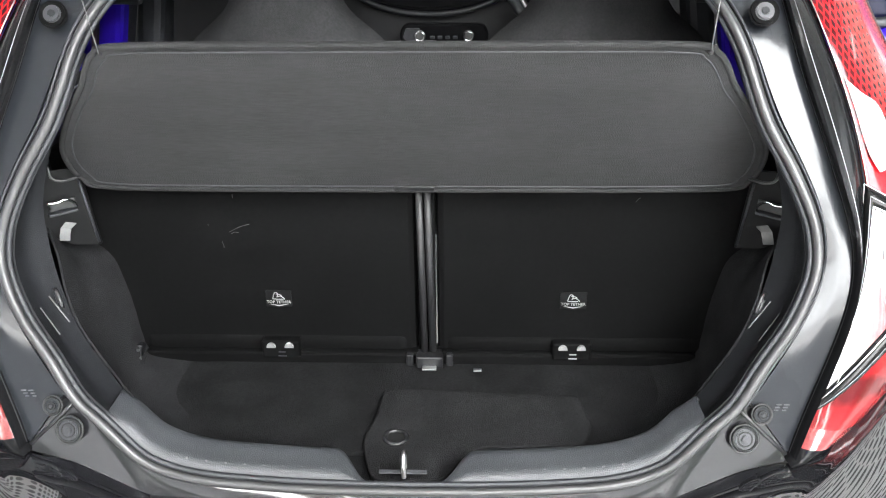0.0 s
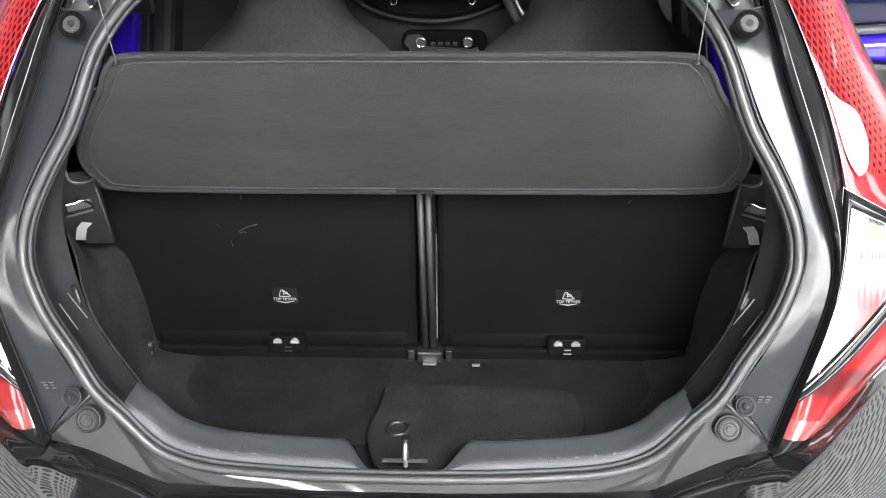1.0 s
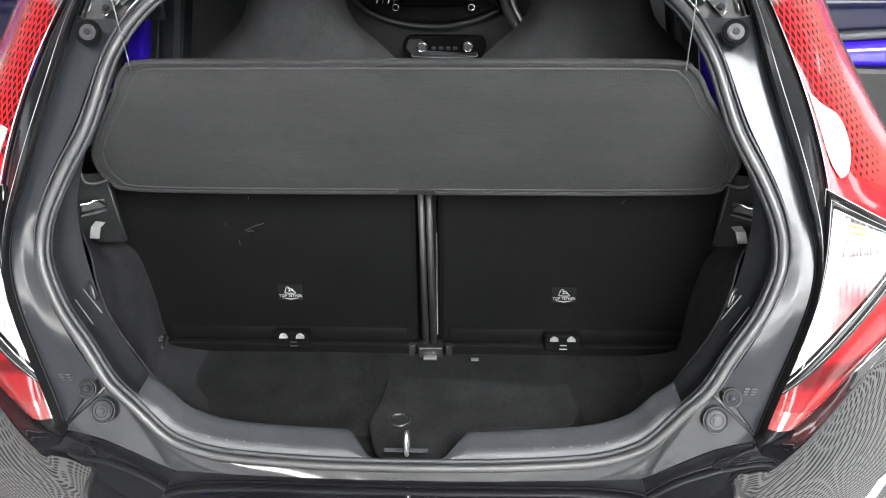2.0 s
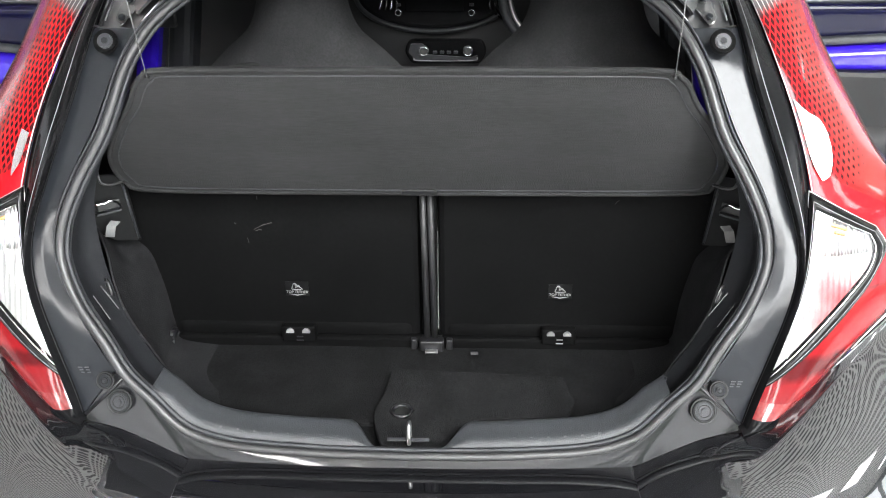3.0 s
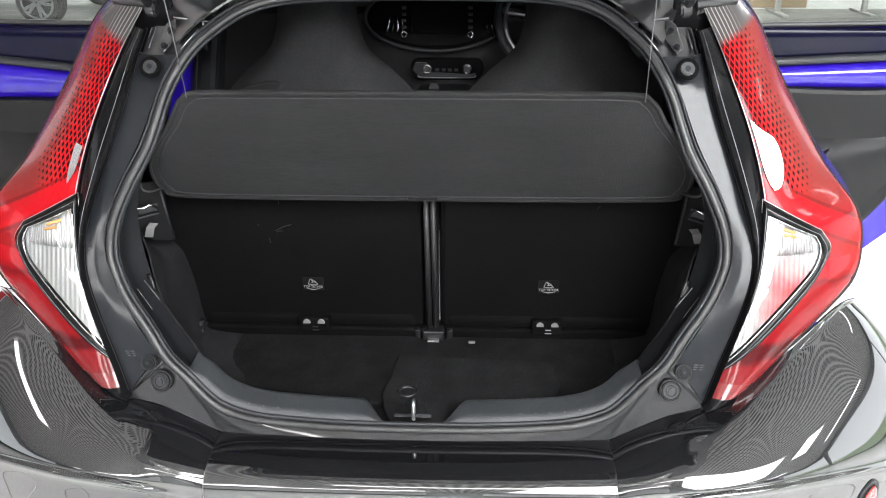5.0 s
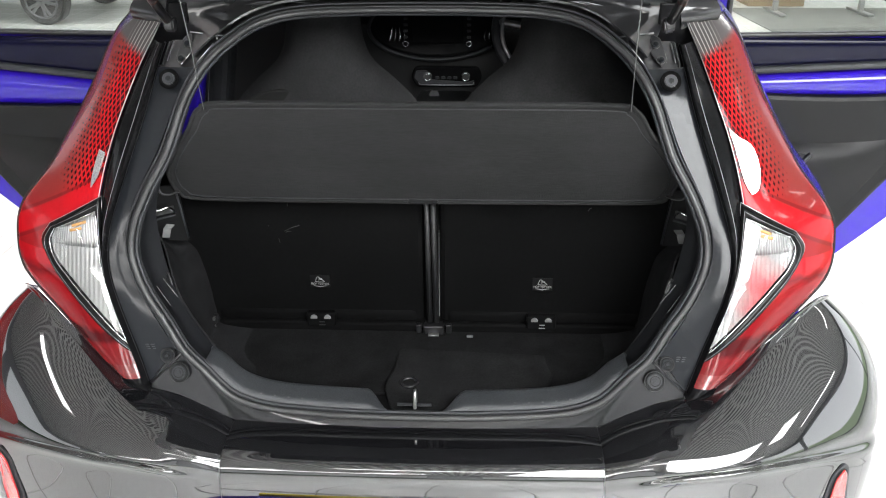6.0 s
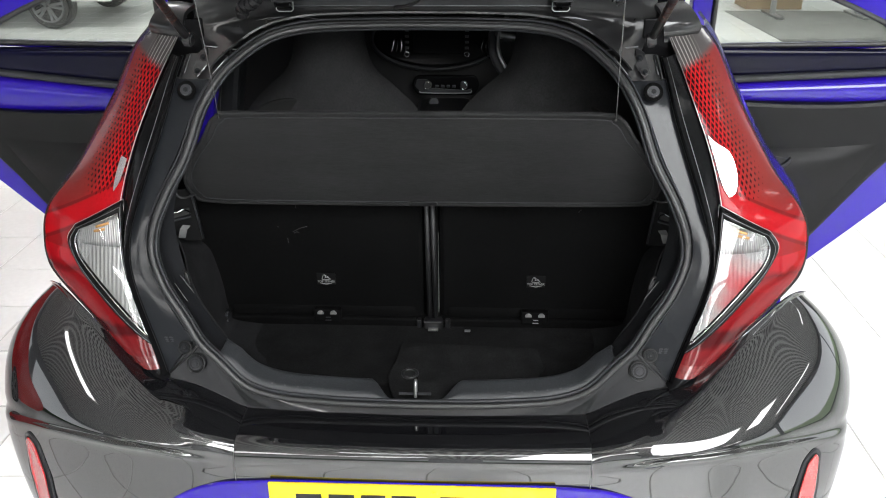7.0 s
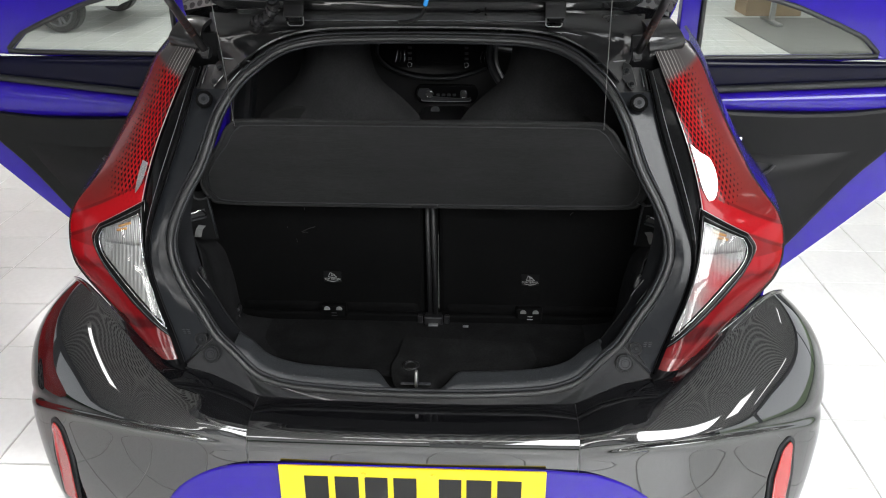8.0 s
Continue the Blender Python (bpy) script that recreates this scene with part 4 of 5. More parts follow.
# ---- boot lining ----
for side in (1, -1):
    i0, i1 = np.argmax(SEAL[:, 2] > .69), np.argmax(SEAL[:, 2] > 1.20)
    t0 = even(push(SEAL, -.010)[i0:i1], 40) + (0, .006, 0)
    t1 = even(spline([(.30, .045, .685), (.372, .075, .712), (.425, .10, .765), (.468, .12, .828), (.495, .145, .89), (.512, .17, .95), (.515, .185, 1.0), (.500, .20, 1.06), (.475, .225, 1.13), (.445, .25, 1.19)], 60), 40)
    v, fc = loft([mir(t0, side), mir((t0 + t1) / 2 + (.010, 0, 0), side), mir(t1, side)], 4)
    trim = mesh_ob("boot_side_trim", v, fc, M_SIDETRIM, car, "dark grained plastic trim inside the opening", flip=side > 0, thick=.003)
    w0 = even(spline([(.318, .055, .690), (.380, .085, .712), (.425, .105, .762), (.466, .12, .826), (.488, .14, .875), (.505, .17, .915), (.54, .22, .94)], 40), 30) + (-.002, .001, 0)
    w1 = even(spline([(.33, .11, .655), (.40, .13, .672), (.447, .16, .715), (.475, .18, .77), (.490, .20, .825), (.508, .225, .87), (.55, .26, .905)], 40), 30)
    w2 = even(spline([(.36, .20, .64), (.45, .21, .655), (.478, .24, .69), (.484, .25, .738), (.490, .26, .79), (.508, .265, .845), (.56, .29, .888)], 40), 30)
    w3 = even(spline([(.38, .345, .64), (.47, .345, .655), (.484, .345, .69), (.488, .345, .735), (.497, .345, .79), (.515, .345, .845), (.575, .345, .885)], 40), 30)
    v, fc = loft([mir(w, side) for w in (w0, w1, w2, w3)], 5)
    mesh_ob("wheel_house_lining", v, fc, M_WEAVE, car, "charcoal felt over the wheel housing", flip=side > 0, thick=.003)
    part("inner_quarter", box_bm((.01, .38, .46), (side * .585, .46, .86), bevel=.003), M_DARK, car)
    # seat-side support plate, its slot, and the light clip below
    sup = new("shelf_support")
    sup.parent = car
    tagged(sup, "grey plastic shelf support with a slot")
    pl = rounded([(.508, 1.010), (.565, 1.020), (.565, .93), (.530, .892), (.499, .880)], .003)
    fy = lambda u: .300 - (u - .50) * .9
    v, fc = slab(pl, .006, lambda u, q, t: (side * u, fy(u) - t, q))
    mesh_ob("plate", v, fc, M_STICKER, sup, flip=side < 0, smooth=False, bevel=.0015)
    mesh_ob("plate_edge", *tube(mir([(.510, fy(.510) - .007, .996), (.5005, fy(.5005) - .007, .886)], side), .0022, 6), M_TRIM, sup)
    # black box on the plate, the slot's shaded inside put in as colour
    part("slot", box_bm((.040, .006, .016), (side * .532, fy(.532) - .006, .960), (0, 0, side * -42), bevel=.002), M_BLACK, sup)
    part("ledge", box_bm((.042, .014, .004), (side * .532, fy(.532) - .010, .949), (0, 0, side * -42), bevel=.001), M_TRIM, sup)
    mesh_ob("spring", *tube(spline(mir([(.545, fy(.545) - .014, .968), (.533, fy(.533) - .016, .967), (.524, fy(.524) - .018, .970), (.517, fy(.517) - .014, .962), (.515, fy(.515) - .010, .952)], side), 20), .0022, 8), M_CHROME, sup, "bent bright spring")
    curl = [mir([(.513 + dx, fy(.513) - .03, .932 + dx * .1), (.517 + dx, fy(.517) - .037, .928), (.520 + dx, fy(.520) - .036, .917), (.524 + dx, fy(.524) - .028, .907)], side) for dx in np.linspace(0, .016, 4)]
    v, fc = loft(curl, 2)
    clip = mesh_ob("seat_belt_clip", v, fc, M_WHITE, car, "pale curled plastic clip", thick=.002)
    # luggage net hook and moulded lines
    mesh_ob("net_hook", *tube(spline([(side * .480, .104, .899), (side * .474, .098, .898), (side * .467, .090, .880), (side * .473, .096, .882), (side * .478, .102, .892)], 12), .0028, 8), M_DARK, car, "small bent hook")
    for k, (p, q) in enumerate([((.486, .093, .892), (.458, .080, .859)), ((.498, .087, .877), (.472, .074, .843))]):
        mesh_ob("trim_line", *tube(mir([p, q], side) + (0, .004, 0), .0009, 6), M_GREY, trim)

boot_floor = mesh_ob("boot_floor", *loft([np.stack([np.linspace(-.46, .46, 31), np.full(31, y), np.full(31, .632)], 1) for y in (.03, .18, .36)], 3), M_FELT, car, "charcoal carpeted boot floor", thick=.004)
mat_t = empty("boot_mat", "charcoal needle-felt boot mat with a raised lid", "mat", (0, 0, 0))
def on_floor(z):
    return lambda u, q, t: (u, q, z + t)
v, fc = slab(rounded([(-.40, .09), (-.10, .086), (.10, .086), (.40, .09), (.43, .20), (.42, .333), (-.42, .333), (-.43, .20)], .04), .008, on_floor(.636))
mesh_ob("mat_base", v, fc, M_FELT, mat_t, smooth=False, bevel=.002)
v, fc = slab(rounded([(-.046, .016), (.052, .016), (.10, .09), (.258, .10), (.276, .150), (.268, .178), (.266, .222), (-.050, .240), (-.056, .16), (-.070, .105), (-.060, .06)], .018), .007, on_floor(.645))
mesh_ob("mat_lid", v, fc, M_FELT_LIGHT, mat_t, smooth=False, bevel=.003)
mesh_ob("finger_ring", *tube([(-.020 + .016 * math.cos(a), .108 + .016 * math.sin(a), .654) for a in np.linspace(0, 2 * math.pi, 28, endpoint=False)], .0035, 8, True), M_DARK, mat_t, "black ring of the finger hole")
# black disc on the lid stands in for the hole's shade
part("finger_hole", disc_bm(.0145, .002, (-.020, .108, .6525), (0, 0, 1), 20), M_BLACK, mat_t)

# ---- rear seat backs ----
for side, cxs in ((-1, -.236), (1, .262)):
    sb = new("rear_seat_back")
    sb.parent = car
    tagged(sb, "black panelled back of a rear seat")
    mid = side * .262 + .016
    inner, outer = mid - side * .245, side * .69
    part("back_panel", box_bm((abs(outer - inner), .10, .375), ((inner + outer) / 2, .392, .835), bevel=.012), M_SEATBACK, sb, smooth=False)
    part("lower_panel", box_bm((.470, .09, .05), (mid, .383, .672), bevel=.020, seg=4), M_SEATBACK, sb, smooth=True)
    tag = part("tether_label", box_bm((.044, .0012, .031), (cxs, .3408, .761), (0, 0, 0), bevel=.0003), M_STICKER, sb, "small black sticker with white print")
    lettering("tether_words", "TOP TETHER", .0072, pose(cxs, .3396, .7545, 90, 0, 0), M_PRINT, tag)
    mesh_ob("arrow", [(cxs - .017, .3397, .7505), (cxs - .012, .3397, .7505), (cxs, .3397, .7488), (cxs + .012, .3397, .7505), (cxs + .017, .3397, .7505), (cxs, .3397, .7465)], [(0, 1, 2, 5), (2, 3, 4, 5)], M_PRINT, tag, smooth=False)
    for k, stroke in enumerate([[(-.010, .768), (-.006, .779), (-.001, .778), (-.002, .771)], [(-.003, .771), (.003, .773), (.009, .769), (.010, .7665)], [(-.010, .7675), (0, .7668), (.008, .767)], [(-.004, .777), (.004, .775), (.006, .771)]]):
        mesh_ob("seat_symbol", *tube(spline([(cxs + u, .3396, q - .007) for u, q in stroke], 12), .0007, 6), M_PRINT, tag, "white child seat symbol")
    anc = new("tether_anchor")
    anc.parent = car
    tagged(anc, "black anchor with two pale half-round caps")
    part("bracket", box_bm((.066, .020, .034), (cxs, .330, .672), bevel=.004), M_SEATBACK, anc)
    for k in (-1, 1):
        bm = disc_bm(.0076, .006, (cxs + k * .0155, .319, .679), (0, -1, 0), 20)
        bmesh.ops.bisect_plane(bm, geom=bm.verts[:] + bm.edges[:] + bm.faces[:], plane_co=(0, 0, .678), plane_no=(0, 0, -1), clear_outer=True)
        part("cap", bm, M_WHITE, anc, "pale half-round cap")
    for dz, wd in ((.668, .012), (.660, .014)):
        part("print_bar", box_bm((wd, .001, .002), (cxs + .002, .3195, dz)), M_PRINT if side > 0 else M_TRIM, anc)
for a, b in (((-.3405, .8955), (-.3390, .8940)), ((-.306, .8830), (-.272, .8970)), ((-.303, .8800), (-.291, .8820)), ((-.320, .866), (-.318, .855)), ((-.294, .949), (-.294, .942)), ((.350, .938), (.357, .945))):
    mesh_ob("scratch", *tube([(a[0], .3415, a[1]), ((a[0] + b[0]) / 2, .3412, (a[1] + b[1]) / 2 + .002), (b[0], .3415, b[1])], .00045, 5), M_SCRATCH, car, "pale scratch on the seat back")
split = new("seat_split_trim")
split.parent = car
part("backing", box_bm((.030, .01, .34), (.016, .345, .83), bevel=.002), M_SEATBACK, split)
for dx in (-.0066, .0072):
    mesh_ob("rail", *tube([(.012 + dx, .335, 1.0), (.0145 + dx, .333, .85), (.018 + dx, .332, .662)], .0060, 10), M_BEAD, split, "dull grey plastic bead")
lock = new("seat_lock")
lock.parent = car
part("housing", box_bm((.046, .03, .026), (.020, .326, .652), bevel=.003), M_DARK, lock)
part("tongue", box_bm((.024, .012, .004), (.020, .305, .6475), bevel=.001), M_STEEL, lock, "bright steel tongue")
for k in (-1, 1):
    part("lug", box_bm((.012, .012, .022), (.020 + k * .034, .322, .655), bevel=.002), M_DARK, lock)
part("floor_clip", box_bm((.014, .008, .003), (.102, .30, .648), bevel=.001), M_STEEL, car, "small bright clip")
hinge = new("seat_hinge")
hinge.parent = car
tagged(hinge, "small bright steel seat hinge")
part("bracket", box_bm((.010, .016, .040), (-.478, .312, .668), (0, 12, 0), bevel=.003), M_DARK, hinge)
for dz in (.650, .664, .682):
    part("pin", disc_bm(.003, .012, (-.476, .303, dz), (0.3, -1, 0), 10), M_STEEL, hinge)
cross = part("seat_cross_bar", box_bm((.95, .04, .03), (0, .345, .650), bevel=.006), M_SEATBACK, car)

# ---- parcel shelf ----
S0, S1 = Vector((0, .294, .984)), Vector((0, .1705, 1.217))
SV = (S1 - S0)
SN = Vector((0, -SV.z, SV.y)).normalized()
def on_shelf(u, q, t):
    p = S0 + SV * q + SN * t
    return (u, p.y, p.z)
half = [(.30, .0), (.470, .018), (.497, .085), (.506, .20), (.503, .32), (.490, .43), (.463, .60), (.430, .77), (.411, .90), (.394, .975), (.366, 1.015), (.2, 1.022)]
outline = half + [(-x, q) for x, q in reversed(half)]
outline = [tuple(p) for p in spline([(x, q, 0) for x, q in outline + outline[:1]], 160)[:-1, :2]]
shelf = empty("parcel_shelf", "dark grey felt parcel shelf hung tilted on two cords", "parcel shelf")
v, fc = slab(outline, .012, on_shelf)
mesh_ob("board", v, fc, M_SHELF, shelf, "woven dark grey felt board", smooth=False, bevel=.004)
mesh_ob("edge_piping", *tube([on_shelf(x, q, .011) for x, q in outline], .0042, 8, True), M_SHELF, shelf, "stitched edge binding")
inset = [(x * .968, .5 + (q - .5) * .93) for x, q in outline]
mesh_ob("stitch_line", *tube([on_shelf(x, q, .0125) for x, q in inset], .0011, 6, True), M_TRIM, shelf, "stitched seam")
grip = rounded([(-.026, .008), (.034, .008), (.034, .045), (-.026, .045)], .008)
v, fc = slab(grip, .004, lambda u, q, t: on_shelf(u, q, t + .012))
mesh_ob("pull_tab", v, fc, M_DARK, shelf, "dark pull tab at the edge", smooth=False, bevel=.001)
for side in (1, -1):
    mesh_ob("cord", *tube([on_shelf(side * .384, .985, .016), (side * .372, .10, 1.335), (side * .352, -.01, 1.55), (side * .345, -.07, 1.665)], .0009, 6), M_GREY, shelf, "thin grey lifting cord")
    part("cord_hook", disc_bm(.0035, .004, on_shelf(side * .384, .985, .014), (0, -.8, .5), 12, bevel=.001), M_MATTE, shelf)
    mesh_ob("hinge_cord", *tube(spline([(side * .520, .225, 1.035), (side * .515, .220, 1.018), (side * .502, .226, 1.012), (side * .486, .245, 1.012)], 14), .0022, 6), M_DARK, shelf, "short black cord")

# ---- header over the opening, tailgate, struts ----
top_i = np.argmax(SEAL[:, 2] > 1.262)
h0 = push(SEAL, .026)[top_i:]
h0 = even(np.vstack([h0, mir(h0[-2::-1], -1)]), 61)
hx = h0[:, 0]
edge = np.abs(hx) / .44
h2 = np.stack([hx * 1.12, .418 - .06 * edge**6, 1.362 - .030 * edge**4], 1)
h3 = np.stack([hx * 1.16, .432 - .04 * edge**6, 1.372 - .030 * edge**4], 1)
h4 = np.stack([hx * 1.17, .440 - .03 * edge**6, 1.392 - .010 * edge**4], 1)
h5 = np.stack([hx * 1.20, .50 + 0 * hx, 1.440 + 0 * hx], 1)
h1 = h0 * .5 + h2 * .5 + np.stack([np.zeros(61), np.full(61, -.004), .004 * np.cos(hx * 6)], 1)
v, fc = loft([h0, h1, h2, h3, h4, h5], 4, False)
head = mesh_ob("roof_header", v, fc, M_HEADER, car, "gloss black painted metal above the opening", thick=.004)
for side in (1, -1):
    # gloss highlight along the black flange, drawn as a metal tube
    fl = spline([(.478, .380, 1.338), (.44, .386, 1.343), (.39, .388, 1.346), (.358, .390, 1.352), (.318, .390, 1.360), (.262, .392, 1.360), (.195, .394, 1.354)], 30)
    mesh_ob("header_flange_glint", *tube(mir(fl, side), .0013, 8), M_GREYMETAL, head, "thin bright folded edge")
    # highlight on the pressed crease, put in as a grey metal tube
    rb = spline([(.440, .300, 1.318), (.40, .31, 1.311), (.370, .316, 1.306)], 10)
    mesh_ob("rib_highlight", *tube(mir(rb, side), .0016, 8), M_GREYMETAL, head)
# bright gloss lines of the black roof edge, drawn as metal tubes
for yy, zz, xe in ((.430, 1.378, .30), (.438, 1.386, .515)):
    mesh_ob("roof_lip_glint", *tube([(x, yy, zz) for x in np.linspace(-xe, xe, 31)], .0014, 8), M_GREYMETAL, head, "folded edge of the roof")
gate = new("tailgate")
gate.parent = car
tagged(gate, "open black tailgate raised on gas struts")
gx = np.linspace(-.5, .5, 31)
def gate_row(y, z, wd, drop=.0):
    return np.stack([gx * wd / .5, np.full(31, y), z - drop * (np.abs(gx) / .5) ** 4], 1)
v, fc = loft([gate_row(.445, 1.412, .46), gate_row(.40, 1.432, .47), gate_row(.33, 1.462, .48), gate_row(.18, 1.55, .52), gate_row(-.05, 1.72, .58), gate_row(-.30, 1.88, .60), gate_row(-.50, 1.98, .56)], 3)
mesh_ob("inner_panel", v, fc, M_GLOSS, gate, "black painted inner panel", thick=.03)
v, fc = loft([gate_row(.36, 1.436, .44), gate_row(.30, 1.462, .45), gate_row(.17, 1.535, .47), gate_row(-.06, 1.70, .50)], 3)
mesh_ob("trim_panel", v, fc, M_MATTE, gate, "black plastic lining", thick=.01)
for side in (1, -1):
    hg = new("gate_hinge")
    hg.parent = gate
    tagged(hg, "black steel hinge with two bolts")
    x = side * .293
    part("leaf", box_bm((.046, .004, .060), (x, .398, 1.418), (-28, 0, 0), bevel=.002), M_DARK, hg)
    part("foot", box_bm((.036, .030, .006), (x, .404, 1.386), (-25, 0, 0), bevel=.002), M_DARK, hg)
    for k in (-1, 1):
        part("arm", box_bm((.004, .010, .040), (x + k * .016, .396, 1.400), (-28, 0, 0), bevel=.001), M_GLOSS, hg)
        part("bolt", disc_bm(.008, .006, (x + k * .013, .386, 1.432), (0, -.85, -.5), 6), M_DARK, hg)
    for k in (-1, 1):
        mesh_ob("bolt_ring", *tube([(x + k * .013 + .0105 * math.cos(a), .3865 - .0105 * math.sin(a) * .47, 1.432 + .0105 * math.sin(a) * .88) for a in np.linspace(0, 2 * math.pi, 24, endpoint=False)], .0009, 6, True), M_STEEL, hg)
    lx = side * .291
    loop = [(lx - .018, .394, 1.402), (lx + .018, .394, 1.402), (lx + .018, .394, 1.376), (lx + .014, .394, 1.372), (lx - .014, .394, 1.372), (lx - .018, .394, 1.376)]
    mesh_ob("hinge_loop", *tube(even(np.array(loop + loop[:1]), 40)[:-1], .0013, 6, True), M_STEEL, hg, "bright edged hinge frame")
    st = new("gas_strut")
    st.parent = gate
    tagged(st, "black gas strut with brown print")
    lo, hi = np.array([side * .451, .236, 1.343]), np.array([side * .507, -.033, 1.64])
    mesh_ob("cylinder", *tube([lo, lo + (hi - lo) * .75], .0082, 12), M_STRUT, st)
    mesh_ob("rod", *tube([lo + (hi - lo) * .74, hi], .004, 8), M_STEEL, st)
    part("ball_socket", disc_bm(.014, .018, lo, (side, 0, .1), 14, bevel=.003), M_DARK, st)
    for k in range(5):
        p = lo + (hi - lo) * (.16 + .03 * k)
        part("print_ring", disc_bm(.0085, .002, p, hi - lo, 12), M_STRUTMARK, st)
    br = new("strut_bracket")
    br.parent = car
    tagged(br, "satin black strut bracket with bolts")
    v, fc = slab(rounded([(.430, 1.288), (.436, 1.316), (.453, 1.308), (.464, 1.272), (.452, 1.262)], .005), .004, lambda u, q, t: (side * u, .250 + (q - 1.25) * .85 - t, q))
    mesh_ob("plate", v, fc, M_HEADER, br, flip=side < 0, smooth=False, bevel=.0015)
    for u, q in ((.451, 1.275), (.442, 1.299)):
        part("washer", disc_bm(.0085, .002, (side * u, .244 + (q - 1.25) * .85, q), (0, -.76, .65), 20), M_DARK, br)
        part("bolt", disc_bm(.0058, .007, (side * u, .242 + (q - 1.25) * .85, q), (0, -.76, .65), 6, bevel=.001), M_SATIN, br)
    part("pillar_inner", box_bm((.10, .012, .17), (side * .480, .440, 1.315), bevel=.004), M_HEADER, car, "black painted metal behind the strut")
    part("pillar_filler", box_bm((.080, .012, .130), (side * .497, .350, 1.300), bevel=.003), M_COVER, car)
    # spoiler end above the lamp
    v, fc = loft([mir([(.500, .350, 1.316), (.530, .356, 1.318), (.572, .376, 1.330)], side), mir([(.495, .338, 1.340), (.535, .343, 1.346), (.574, .366, 1.350)], side), mir([(.490, .350, 1.372), (.525, .360, 1.376), (.556, .386, 1.378)], side), mir([(.486, .40, 1.382), (.52, .41, 1.386), (.55, .43, 1.384)], side)], 4)
    mesh_ob("spoiler_end", v, fc, M_SILLPAINT, car, "gloss black roof spoiler end", flip=side > 0, thick=.01)
hose = new("wiring_hose")
hose.parent = gate
tagged(hose, "black corrugated wiring hose")
path = spline([(-.365, .33, 1.375), (-.36, .32, 1.392), (-.335, .31, 1.402), (-.315, .30, 1.43), (-.318, .27, 1.48)], 40)
for k, p in enumerate(path[::2]):
    part("ridge", disc_bm(.0135 if k % 2 else .011, .008, p, path[min(2 * k + 1, 39)] - path[max(2 * k - 1, 0)], 14, bevel=.001), M_DARK, hose)
mesh_ob("cable", *tube(spline([(-.055, .38, 1.383), (-.03, .36, 1.388), (-.005, .345, 1.40), (.008, .33, 1.425)], 20), .0035, 8), M_DARK, gate, "thin black cable")
part("cable_plug", box_bm((.010, .010, .022), (.010, .326, 1.436), (10, 15, 0), bevel=.003), M_BLUEPLUG, gate, "blue cable plug")

# ---- cabin ----
def front_seat(cx, label, fuller, px, pw):
    seat = new("front_seat")
    seat.parent = car
    tagged(seat, label)
    outline = [(0.218, .72), (.216, .95), (.216, 1.05), (.206, 1.095), (.158, 1.145), (.102, 1.195), (.079, 1.26), (.075, 1.35), (.072, 1.41), (.060, 1.45), (0, 1.46)]
    pts = spline([(x, 0, z) for x, z in outline], 40)
    rails = []
    for u in np.linspace(-1, 1, 17):
        depth = .62 - .09 * max(0, 1 - abs(u) ** 2.6) ** .7
        swell = fuller * max(u, 0) * np.clip((1.36 - pts[:, 2]) / .12, 0, 1) * np.clip((pts[:, 2] - 1.08) / .06, 0, 1)
        rails.append(np.stack([cx + pts[:, 0] * u + swell, np.full(40, depth) + .10 * (pts[:, 2] - 1.1) * .6, pts[:, 2]], 1))
    v, fc = loft(rails, 1, False)
    mesh_ob("seat_shell", v, fc, M_SEAT, seat, "dark cloth seat back with built-in headrest", flip=False, thick=.02)
    px += cx
    # map pocket, the shade in its mouth put in as matte black
    sq = [(px - pw, 1.00), (px - pw, 1.118), (px - pw * .55, 1.142), (px, 1.150), (px + pw * .55, 1.142), (px + pw, 1.118), (px + pw, 1.00)]
    v, fc = slab(rounded(sq, .03), .010, lambda u, q, t: (u, .540 - t, q))
    mesh_ob("shaded_map_pocket", v, fc, M_MATTE, seat, smooth=False, bevel=.005)


front_seat(-.243, "passenger front seat in dark grey cloth", 0.0, -.085, .095)
front_seat(.296, "driver's front seat in dark grey cloth", .035, .020, .105)
dash = new("dashboard")
dash.parent = car
tagged(dash, "black dashboard with oval gloss centre console")
bm = box_bm((1.3, .12, .50), (0, .86, 1.02), bevel=.04, seg=4)
part("dash_body", bm, M_DARK, dash)
oval = [(.008 + .162 * math.cos(a), 1.240 + .070 * math.sin(a) * (1 if math.sin(a) > 0 else .95)) for a in np.linspace(0, 2 * math.pi, 48, endpoint=False)]
v, fc = slab(oval, .03, lambda u, q, t: (u, .790 - t + (q - 1.2) * .3, q))
mesh_ob("console_face", v, fc, M_COVER, dash, "gloss black oval console", smooth=False, bevel=.008)
rim = [(.008 + .166 * math.cos(a), .772 + (1.240 + .073 * math.sin(a) - 1.2) * .3, 1.240 + .073 * math.sin(a)) for a in np.linspace(0, 2 * math.pi, 48, endpoint=False)]
mesh_ob("console_rim", *tube(rim, .006, 8, True), M_TRIM, dash, "grey rim")
v, fc = slab(rounded([(-.60, 1.262), (-.60, 1.335), (-.10, 1.345), (.10, 1.345), (.60, 1.335), (.60, 1.262)], .03), .03, lambda u, q, t: (u, .812 - t + (q - 1.2) * .3, q))
mesh_ob("dash_pad", v, fc, M_DASHPAD, dash, "grey soft dashboard top", smooth=False, bevel=.008)
part("screen", box_bm((.125, .004, .075), (.012, .764, 1.245), (-17, 0, 0), bevel=.002), M_COVER, dash, "dark touch screen")
